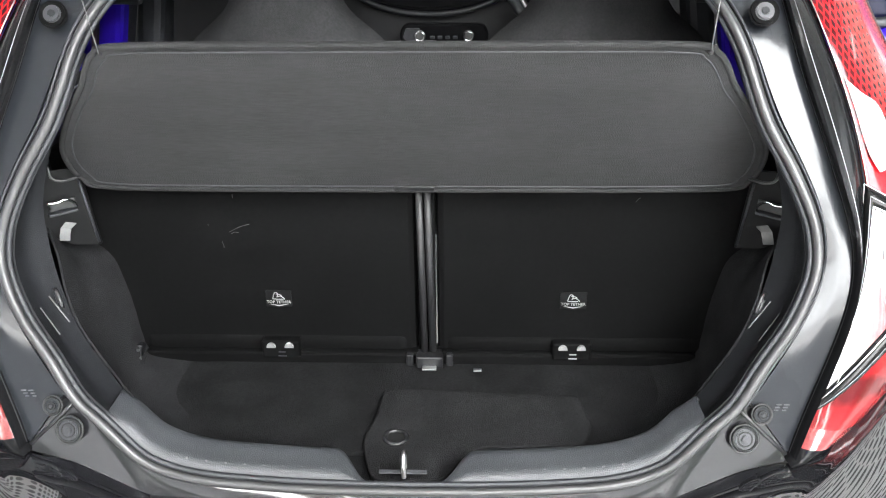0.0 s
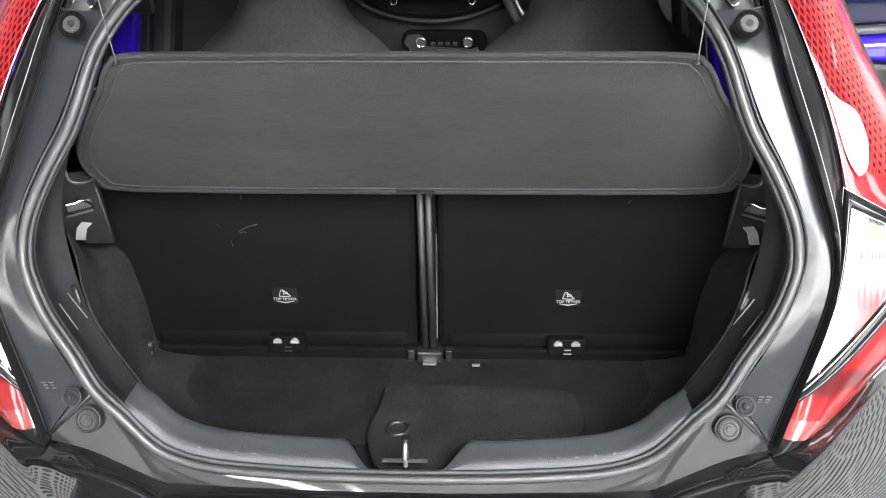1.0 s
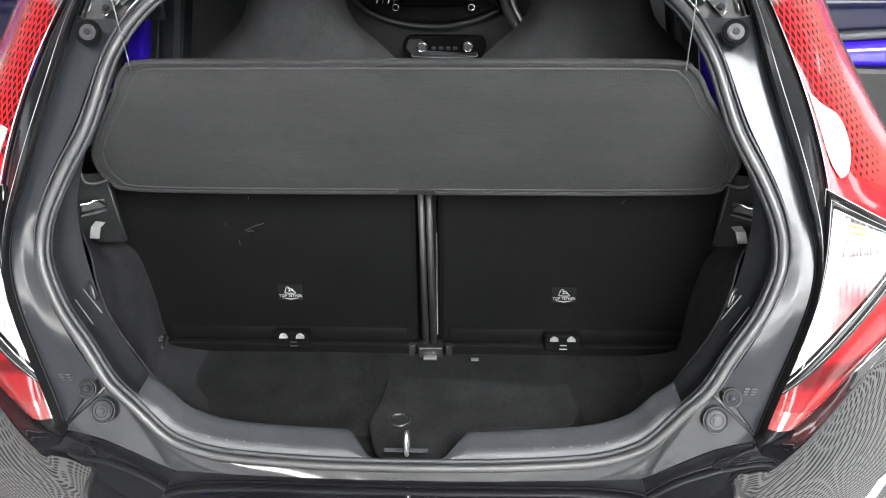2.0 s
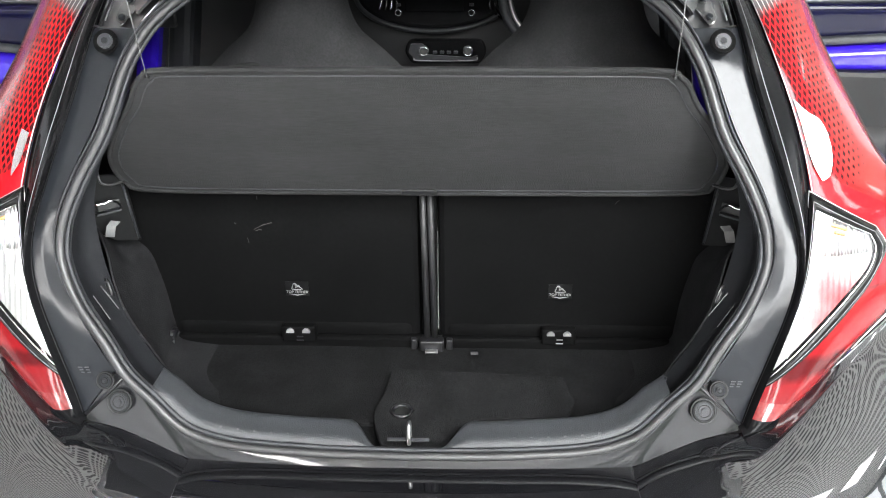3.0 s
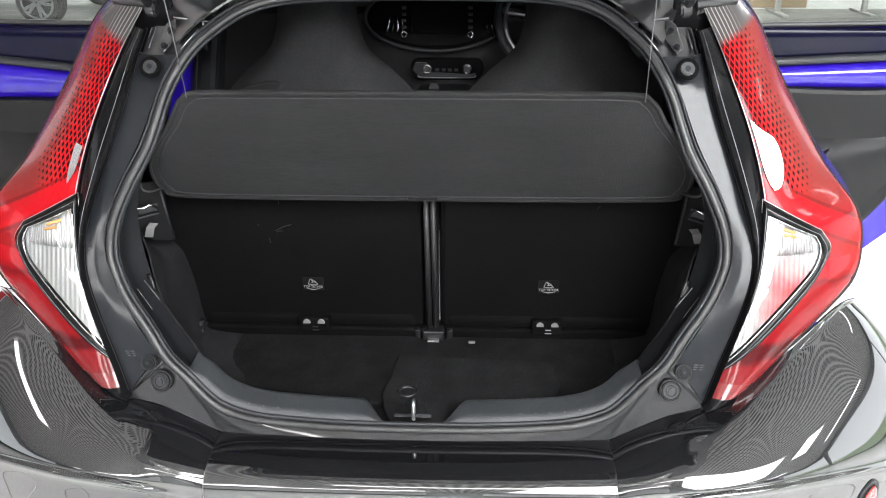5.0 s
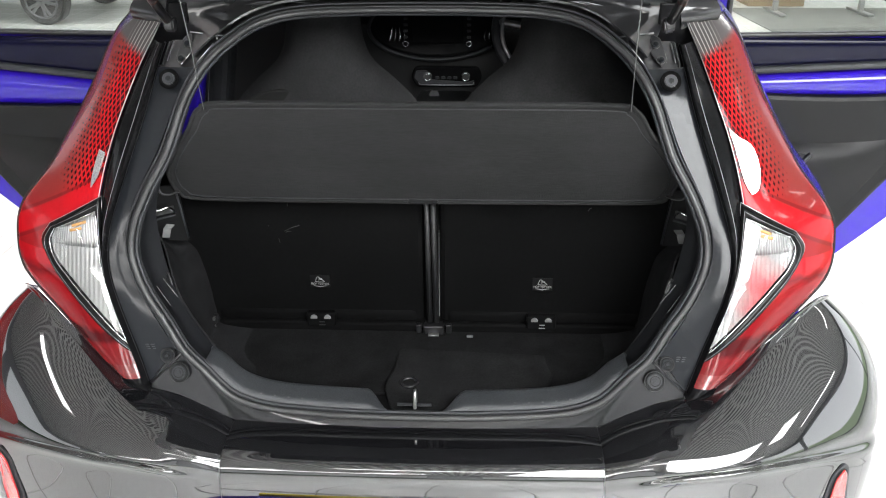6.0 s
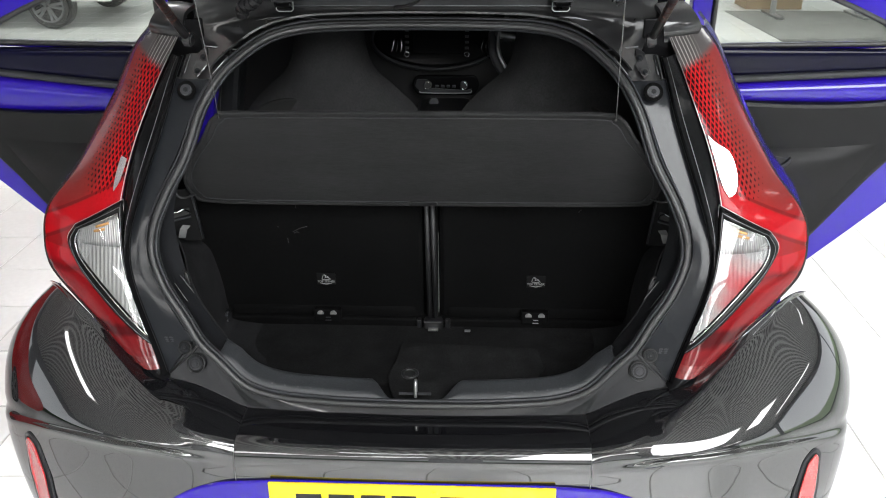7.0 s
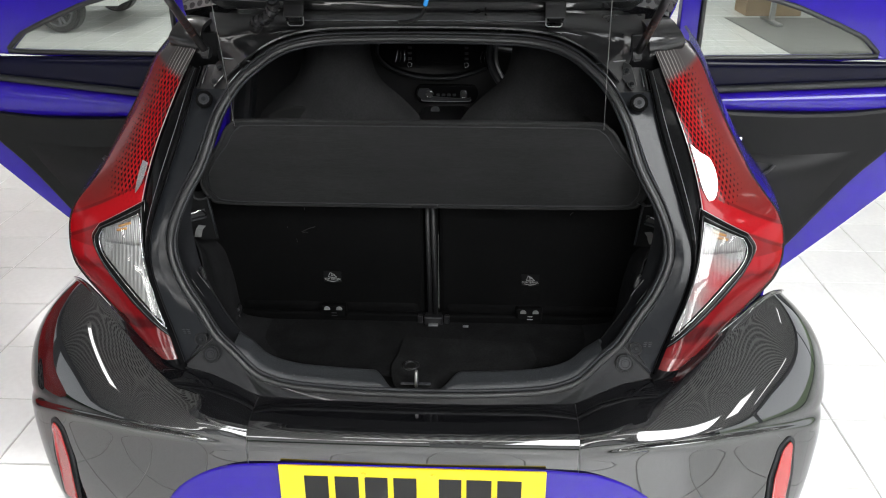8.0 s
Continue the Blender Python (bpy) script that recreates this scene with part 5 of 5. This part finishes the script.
for k in (-1, 1):
    x = .012 + k * .078
    mesh_ob("dial", *tube([(x + .0062 * math.cos(a), .758, 1.206 + .0062 * math.sin(a)) for a in np.linspace(0, 2 * math.pi, 20, endpoint=False)], .0016, 6, True), M_CHROME, dash, "chrome ringed dial")
    for j in range(4):
        part("button", box_bm((.010, .004, .006), (x, .763 + j * .004, 1.222 + j * .014), (-17, 0, 0), bevel=.001), M_TRIM, dash)
for k in range(4):
    # two left fins are chrome, to put in the white glints on the vent
    mesh_ob("air_vent_fin", *tube(spline([(-.115 + k * .006, .772, 1.19), (-.105 + k * .012, .765, 1.215), (-.098 + k * .008, .772, 1.245)], 10), .0018, 6), M_CHROME if k in (0, 2) else M_PIANO, dash)
    mesh_ob("air_vent_fin", *tube(spline([(.175 - k * .006, .772, 1.19), (.165 - k * .012, .765, 1.215), (.158 - k * .008, .772, 1.245)], 10), .003, 6), M_PIANO, dash)
panel = rounded([(-.045, 1.150), (.115, 1.150), (.125, 1.125), (.110, 1.098), (-.040, 1.098), (-.055, 1.125)], .012)
v, fc = slab(panel, .02, lambda u, q, t: (u, .775 - t, q))
clim = mesh_ob("climate_panel", v, fc, M_COVER, dash, "gloss black climate panel", smooth=False, bevel=.004)
v, fc = slab(rounded([(-.040, 1.142), (-.012, 1.142), (-.018, 1.120), (.090, 1.113), (.105, 1.118), (.100, 1.108), (-.030, 1.108), (-.046, 1.124)], .004), .004, lambda u, q, t: (u, .754 - t, q))
mesh_ob("silver_trim", v, fc, M_TRIM, clim, "brushed silver surround", smooth=False)
for x in (-.012, .083):
    part("knob", disc_bm(.0105, .016, (x, .746, 1.128), (0, -1, .1), 24, bevel=.002), M_BLACK, clim, "black turning knob")
    mesh_ob("knob_ring", *tube([(x + .0088 * math.cos(a), .7365, 1.129 + .0088 * math.sin(a)) for a in np.linspace(0, 2 * math.pi, 24, endpoint=False)], .0017, 6, True), M_CHROME, clim, "chrome ring")
mesh_ob("silver_line", *tube(spline([(-.036, .753, 1.134), (-.034, .753, 1.112), (-.02, .753, 1.106), (.09, .753, 1.106), (.104, .753, 1.112)], 24), .0014, 6), M_GREYMETAL, clim, "silver line below the knobs")
for k in range(4):
    part("climate_button", box_bm((.009, .004, .006), (.012 + k * .015, .752, 1.124), bevel=.001), M_TRIM, clim)
part("gear_console", box_bm((.16, .30, .30), (.035, .70, .93), bevel=.03, seg=3), M_DARK, dash)
part("socket_ring", disc_bm(.012, .006, (.004, .745, 1.082), (0, -1, .6), 18), M_TRIM, dash)
wheel_s = new("steering_wheel")
wheel_s.parent = car
wc = Vector((.272, .70, 1.25))
ringp = [wc + Matrix.Rotation(radians(65), 3, "X") @ Vector((.118 * math.cos(a), .118 * math.sin(a), 0)) for a in np.linspace(0, 2 * math.pi, 40, endpoint=False)]
mesh_ob("rim", *tube(ringp, .011, 10, True), M_TRIM, wheel_s, "black wheel rim")
mesh_ob("rim_trim", *tube([wc + (p - wc) * .88 + Vector((0, -.006, 0)) for p in ringp], .005, 8, True), M_STEEL, wheel_s, "silver inner trim of the wheel")
part("hub", disc_bm(.04, .03, wc, (0, -.9, .4), 20, bevel=.008), M_DARK, wheel_s)
for a in (170, 350, 260):
    e = wc + Matrix.Rotation(radians(65), 3, "X") @ Vector((.115 * math.cos(radians(a)), .115 * math.sin(radians(a)), 0))
    mesh_ob("spoke", *tube([wc, e], .010, 8), M_STEEL, wheel_s, "silver spoke")
# cabin shell: floor pan, roof, side pillars
part("floor_pan", box_bm((1.5, 3.2, .06), (0, 1.9, .30), bevel=.02), M_DARK, car)
v, fc = loft([np.stack([np.linspace(-.60, .60, 21) * k, np.full(21, y), z - .03 * (np.linspace(-1, 1, 21)) ** 4], 1) for y, z, k in [(.43, 1.415, .92), (.60, 1.45, 1.0), (1.1, 1.475, 1.0), (1.9, 1.45, .95)]], 3)
mesh_ob("roof", v, fc, M_GLOSS, car, "gloss black roof", thick=.03)
v, fc = loft([np.stack([np.linspace(-.60, .60, 11), np.full(11, y), np.full(11, z)], 1) for y, z in [(1.9, 1.44), (2.15, 1.25), (2.45, 1.03)]], 2)
ws = mesh_ob("windscreen", v, fc, M_GLASS, car, "clear windscreen")
ws.visible_shadow = False
bonnet, _f = loft([np.stack([np.linspace(-.78, .78, 15), np.full(15, y), z - .06 * np.linspace(-1, 1, 15) ** 4], 1) for y, z in [(2.43, 1.03), (2.9, .97), (3.5, .86), (3.75, .62), (3.72, .30)]], 3)
mesh_ob("bonnet", bonnet, _f, M_BLUE, car, "violet-blue bonnet and nose", thick=.02)
for side in (1, -1):
    # rear quarter beside the lamp, sill and front wing
    o = by_z(LIGHT_OUT, np.linspace(.90, 1.33, 24))
    v, fc = loft([mir(o + (.002, .030, 0), side), mir(o + (.028, .12, .0), side), mir(o + (.045, .25, 0), side)], 3)
    mesh_ob("rear_quarter", v, fc, M_BLUE, car, "violet-blue rear quarter panel", flip=side < 0, thick=.006)
    v, fc = loft([mir([(.880, .45, z), (.895, .55, z), (.89, .62, z)], side) for z in (.28, .55, .75, .91)], 2)
    mesh_ob("rear_wing", v, fc, M_BLUE, car, flip=side < 0, thick=.006)
    v, fc = loft([mir([(.80, 2.30, z), (.84, 2.75, z), (.81, 3.35, z), (.74, 3.72, z)], side) for z in (.28, .6, .85, 1.0)], 3)
    mesh_ob("front_wing", v, fc, M_BLUE, car, "violet-blue front wing", flip=side < 0, thick=.01)
    part("door_sill", box_bm((.08, 1.80, .14), (side * .80, 1.45, .33), bevel=.02), M_BLUE, car)
    part("rear_side_post", box_bm((.05, .10, .80), (side * .58, .60, 1.05), (0, side * -14, 0), bevel=.015), M_TRIM, car, "grey pillar trim")
    part("door_frame", box_bm((.04, .04, .75), (side * .545, .52, 1.05), (0, side * -12, 0), bevel=.01), M_BLUE, car, "violet-blue door frame")
    part("centre_post", box_bm((.05, .08, .80), (side * .52, .68, 1.08), (0, side * -10, 0), bevel=.015), M_TRIM, car, "grey pillar trim")
    part("cabin_side", box_bm((.03, 1.75, .45), (side * .70, 1.475, .72), bevel=.01), M_DARK, car)
    for y in (.46, 3.02):
        wl = new("wheel")
        wl.parent = car
        tr = bmesh.new()
        bmesh.ops.create_cone(tr, cap_ends=True, segments=32, radius1=.30, radius2=.30, depth=.18)
        bmesh.ops.bevel(tr, geom=[e for e in tr.edges if len(e.link_faces) == 2 and e.calc_face_angle(0) > .8], offset=.04, segments=3, affect="EDGES")
        bmesh.ops.transform(tr, matrix=pose(side * .76, y, .30, 0, 90, 0), verts=tr.verts)
        part("tyre", tr, M_RUBBER, wl)
        part("rim", disc_bm(.20, .02, (side * .842, y, .30), (side, 0, 0), 24, bevel=.004), M_STEEL, wl)


# ---- open rear doors ----
def open_door(side):
    door = new("rear_door")
    door.parent = car
    tagged(door, "open violet-blue rear door with black lining")
    Y = .76
    w = lambda dy: (lambda u, q, t: (side * u, Y + (u - .8) * -.04 + dy - t, q))
    up = .052 if side < 0 else 0.0
    shell = rounded([(.68, .36), (.90, .44 + up), (1.035, .600 + up), (1.17, .735 + up), (1.30, .87 + up), (1.365, 1.02 + up * .5), (1.37, 1.155), (1.31, 1.245), (1.20, 1.20), (.68, 1.20)], .03)
    v, fc = slab(shell, .06, w(.06))
    mesh_ob("door_shell", v, fc, M_BLUE, door, "violet-blue painted door shell", flip=side < 0, smooth=False, bevel=.006)
    rise, lip0, foot = (.118, 1.112, 1.057) if side < 0 else (.059, 1.140, 1.092)
    lip = lambda u: lip0 + rise * (u - .8)
    frame_o = [(.66, 1.20), (1.31, 1.235), (1.26, 1.32), (1.15, 1.40), (1.0, 1.47), (.66, 1.52)]
    frame_i = [(.715, 1.226), (1.190, 1.238), (1.14, 1.286), (1.06, 1.322), (.96, 1.362), (.715, 1.43)]
    n = len(frame_o)
    vv = [w(.05)(*p, 0) for p in frame_o] + [w(.05)(*p, 0) for p in frame_i] + [w(.05)(*p, .04) for p in frame_o] + [w(.05)(*p, .04) for p in frame_i]
    ff = []
    for i in range(n):
        j = (i + 1) % n
        ff += [(i, j, n + j, n + i), (2 * n + i, 3 * n + i, 3 * n + j, 2 * n + j), (i, 2 * n + i, 2 * n + j, j), (n + i, n + j, 3 * n + j, 3 * n + i)]
    mesh_ob("window_frame", vv, ff, M_BLUE, door, "violet-blue window frame", flip=side < 0, smooth=False, bevel=.004)
    mesh_ob("frame_seal", *tube([w(.006)(*p, 0) for p in even(frame_i + frame_i[:1], 60)[:-1]], .007, 8, True), M_RUBBER, door, "black rubber window seal")
    v, fc = slab(frame_i, .004, w(.03))
    g = mesh_ob("window_pane", v, fc, M_GLASS, door, "clear door glass", flip=side < 0, smooth=False)
    g.visible_shadow = False
    ux = np.linspace(.69, 1.335, 24)
    v, fc = loft([[w(.004)(u, lip(u) + .014 + (1.226 - lip(u) - .014) * f, t) for u in ux] for f, t in [(0, .004), (.06, .017), (.5, .020), (.92, .019), (1, .006)]], 3)
    mesh_ob("belt_strip", v, fc, M_BLUE_DARK, door, "black belt strip under the glass", flip=side < 0)
    v, fc = loft([[w(.004)(u, lip(u) + dz, t) for u in ux] for dz, t in [(-.004, .010), (.001, .027), (.009, .029), (.016, .024), (.019, .010)]], 3)
    mesh_ob("belt_seal", v, fc, M_TRIM, door, "grey rubber lip", flip=side < 0)
    v, fc = loft([[w(.004)(u, foot - .012 + (lip(u) - foot + .012) * f, t) for u in ux] for f, t in [(0, -.02), (.117, .016), (.36, .030), (.63, .033), (.856, .024), (1, .004)]], 4)
    mesh_ob("painted_roll", v, fc, M_BLUE, door, "violet-blue rounded top of the door", flip=side < 0)
    up_card = foot - 1.052
    card = spline([(u, q, 0) for u, q in [(.69, 1.058 + up_card), (.95, 1.050 + up_card), (1.12, 1.056 + up_card), (1.25, 1.072 + up_card), (1.300, 1.066 + up_card), (1.29, 1.035 + up_card * .5), (1.250, .99), (1.177, .906), (1.100, .797), (1.025, .687), (.93, .55), (.75, .44)]], 60)[:, :2]
    v, fc = slab([tuple(p) for p in card], .035, w(0))
    mesh_ob("door_card", v, fc, M_DOORCARD, door, "black grained plastic door lining", flip=side < 0, smooth=False, bevel=.012)
    dip = lambda u: .030 * ((u - .95) / .28) ** 2
    ends = lambda q: np.interp(q, [.76, .80, .906, .99], [1.03, 1.06, 1.135, 1.19])
    fade = lambda f: 1 - f**3
    v, fc = loft([[w(-.035)(.70 + f * (ends(q) - .70), q + dip(.70 + f * (ends(q) - .70)) * min(1, (q - .74) / .12), t * fade(f)) for f in np.linspace(0, 1, 30)] for q, t in [(.972, 0), (.958, .014), (.938, .028), (.905, .034), (.862, .026), (.81, .010), (.77, .001)]], 4)
    mesh_ob("arm_rest", v, fc, M_DOORCARD, door, "moulded armrest with a curved top", flip=side < 0)
    # flat black oval stands in for the shade inside the handle hollow
    cup = [(.872 + .060 * math.cos(a), .948 + (.012 if math.sin(a) > 0 else .022) * math.sin(a)) for a in np.linspace(0, 2 * math.pi, 28, endpoint=False)]
    v, fc = slab(cup, .004, w(-.066))
    mesh_ob("handle_hollow_shade", v, fc, M_BLACK, door, "black plate put in for the shaded hollow of the pull handle", flip=side < 0, smooth=False)
    hook = spline([(u, q, 0) for u, q in [(.812, .934), (.865, .922), (.915, .932), (.938, .956)]], 16)
    mesh_ob("pull_handle", *tube([w(-.074)(u, q, 0) for u, q, _ in hook], .006, 8), M_TRIM, door, "curved grey pull handle")
    v, fc = loft([[w(-.034)(u, q, t) for u in np.linspace(.78, .98, 10)] for q, t in [(.70, 0), (.705, .012), (.695, .016), (.66, .018), (.65, .004)]], 3)
    mesh_ob("door_pocket", v, fc, M_DOORCARD, door, "map pocket moulded into the lining", flip=side < 0)
    part("latch", box_bm((.014, .012, .022), (side * .842, Y - .05, 1.015), bevel=.003), M_CHROME, door, "bright latch")


for side in (1, -1):
    open_door(side)

# ---- further showroom things seen through the door glass ----
def parked_car(x, y, turn, paint, label, r=.30):
    base = empty("parked_car", label, "car", (x, y, 0))
    base.rotation_euler = (0, 0, radians(turn))
    prof = [(-1.9, .30), (-1.95, .65), (-1.85, .95), (-1.45, 1.30), (-.9, 1.46), (.3, 1.46), (.9, 1.10), (1.7, .95), (1.95, .70), (1.95, .30)]
    p = spline([(0, a, b) for a, b in prof], 50)
    v, fc = loft([p * (1, 1, 1) + (-.82, 0, 0), p * (1, 1.0, 1.02) + (-.55, 0, .01), p * (1, 1.0, 1.02) + (.55, 0, .01), p + (.82, 0, 0)], 4)
    mesh_ob("body", v, fc, paint, base)
    for sx in (1, -1):
        mesh_ob("body_side", [(sx * .82, q[1], q[2]) for q in p], [tuple(range(50))], paint, base, flip=sx < 0, thick=.01)
        for yy in (-1.2, 1.25):
            wl = new("wheel")
            wl.parent = base
            part("tyre", disc_bm(r, .19, (sx * .78, yy, r), (sx, 0, 0), 32, bevel=.03), M_RUBBER, wl)
            part("rim", disc_bm(r * .70, .03, (sx * .872, yy, r), (sx, 0, 0), 28, bevel=.006), M_DARK, wl)
            mesh_ob("rim_lip", *tube([(sx * .885, yy + r * .68 * math.sin(a), r + r * .68 * math.cos(a)) for a in np.linspace(0, 2 * math.pi, 32, endpoint=False)], .012, 8, True), M_GREYMETAL, wl, "silver rim lip")
            for k in range(10):
                a = k * math.pi / 5 + (.14 if k % 2 else -.14)
                part("spoke", box_bm((.02, r * .12, r * .64), (sx * .888, yy + r * .36 * math.sin(a), r + r * .36 * math.cos(a)), (-math.degrees(a), 0, 0), bevel=.005), M_GREYMETAL, wl)


parked_car(-5.95, 8.75, 90, M_WALL, "pale grey parked car with silver alloy wheels", .26)
parked_car(-4.3, 1.5, 0, M_REDPAINT, "glossy red car parked beside the hatchback")
box_t = empty("cardboard_box", "brown cardboard box on the showroom floor", "box", (3.85, 9.55, 0.0))
part("carton", box_bm((.7, .5, .40), (0, 0, .20), bevel=.01), M_CARD, box_t)
table_t = empty("display_table", "grey steel table standing on two crossed feet", "table", (4.15, 8.75, 0.008))
part("tabletop", box_bm((1.4, .7, .03), (0, 0, .735), bevel=.006), M_WALL, table_t)
for sx in (-.5, .5):
    part("leg", box_bm((.06, .06, .70), (sx, 0, .37), bevel=.01), M_STEEL, table_t)
    part("foot", box_bm((.08, .60, .03), (sx, 0, .018), bevel=.008), M_STEEL, table_t)

rug = mesh_ob("grey_carpet", *slab([(3.27, 6.9), (6.2, 5.9), (8.8, 8.8), (8.8, 9.1), (3.2, 9.15)], .008, lambda u, q, t: (u, q, t)), M_FELT_GREY, smooth=False, bevel=.002)
tagged(rug, "flat grey carpet on the showroom floor", "carpet")

# ---- floor tiles ----
PITCH, JOINT = .340, .004
def tile_mesh():
    h = (PITCH - JOINT) / 2
    e = .002
    v = [(sx * h, sy * h, -.003) for sx, sy in ((-1, -1), (1, -1), (1, 1), (-1, 1))] + [(sx * (h - e), sy * (h - e), 0) for sx, sy in ((-1, -1), (1, -1), (1, 1), (-1, 1))]
    f = [(4, 5, 6, 7)] + [(i, (i + 1) % 4, 4 + (i + 1) % 4, 4 + i) for i in range(4)]
    return v, f
tv, tf = tile_mesh()
tile_me = bpy.data.meshes.new("floor_tile")
tile_me.from_pydata(tv, [], tf)
tile_me.materials.append(M_TILE)
far_v, far_f = [], []
for i in range(-25, 26):
    for j in range(-25, 36):
        x, y = (i + .5) * PITCH - .02, .83 + (j + .5) * PITCH
        if -2.8 < x < 2.8 and -.9 < y < 4.2 and not (-.7 < x < .7 and y > -.3):
            t = new("floor_tile", tile_me)
            t.location = (x, y, 0)
            t.parent = floor_ob
        else:
            b0 = len(far_v)
            far_v += [(a + x, b + y, c) for a, b, c in tv]
            far_f += [tuple(b0 + k for k in f) for f in tf]
tagged(mesh_ob("distant_tiles", far_v, far_f, M_TILE, floor_ob, smooth=False), kind="stuff")

# ---- from units of the plan to metres ----
for me in bpy.data.meshes:
    me.transform(Matrix.Scale(SIZE, 4))
for ob in scene.objects:
    if ob is not cam:
        ob.location *= SIZE
        for mod in ob.modifiers:
            if mod.type == "SOLIDIFY":
                mod.thickness *= SIZE
            elif mod.type == "BEVEL":
                mod.width *= SIZE
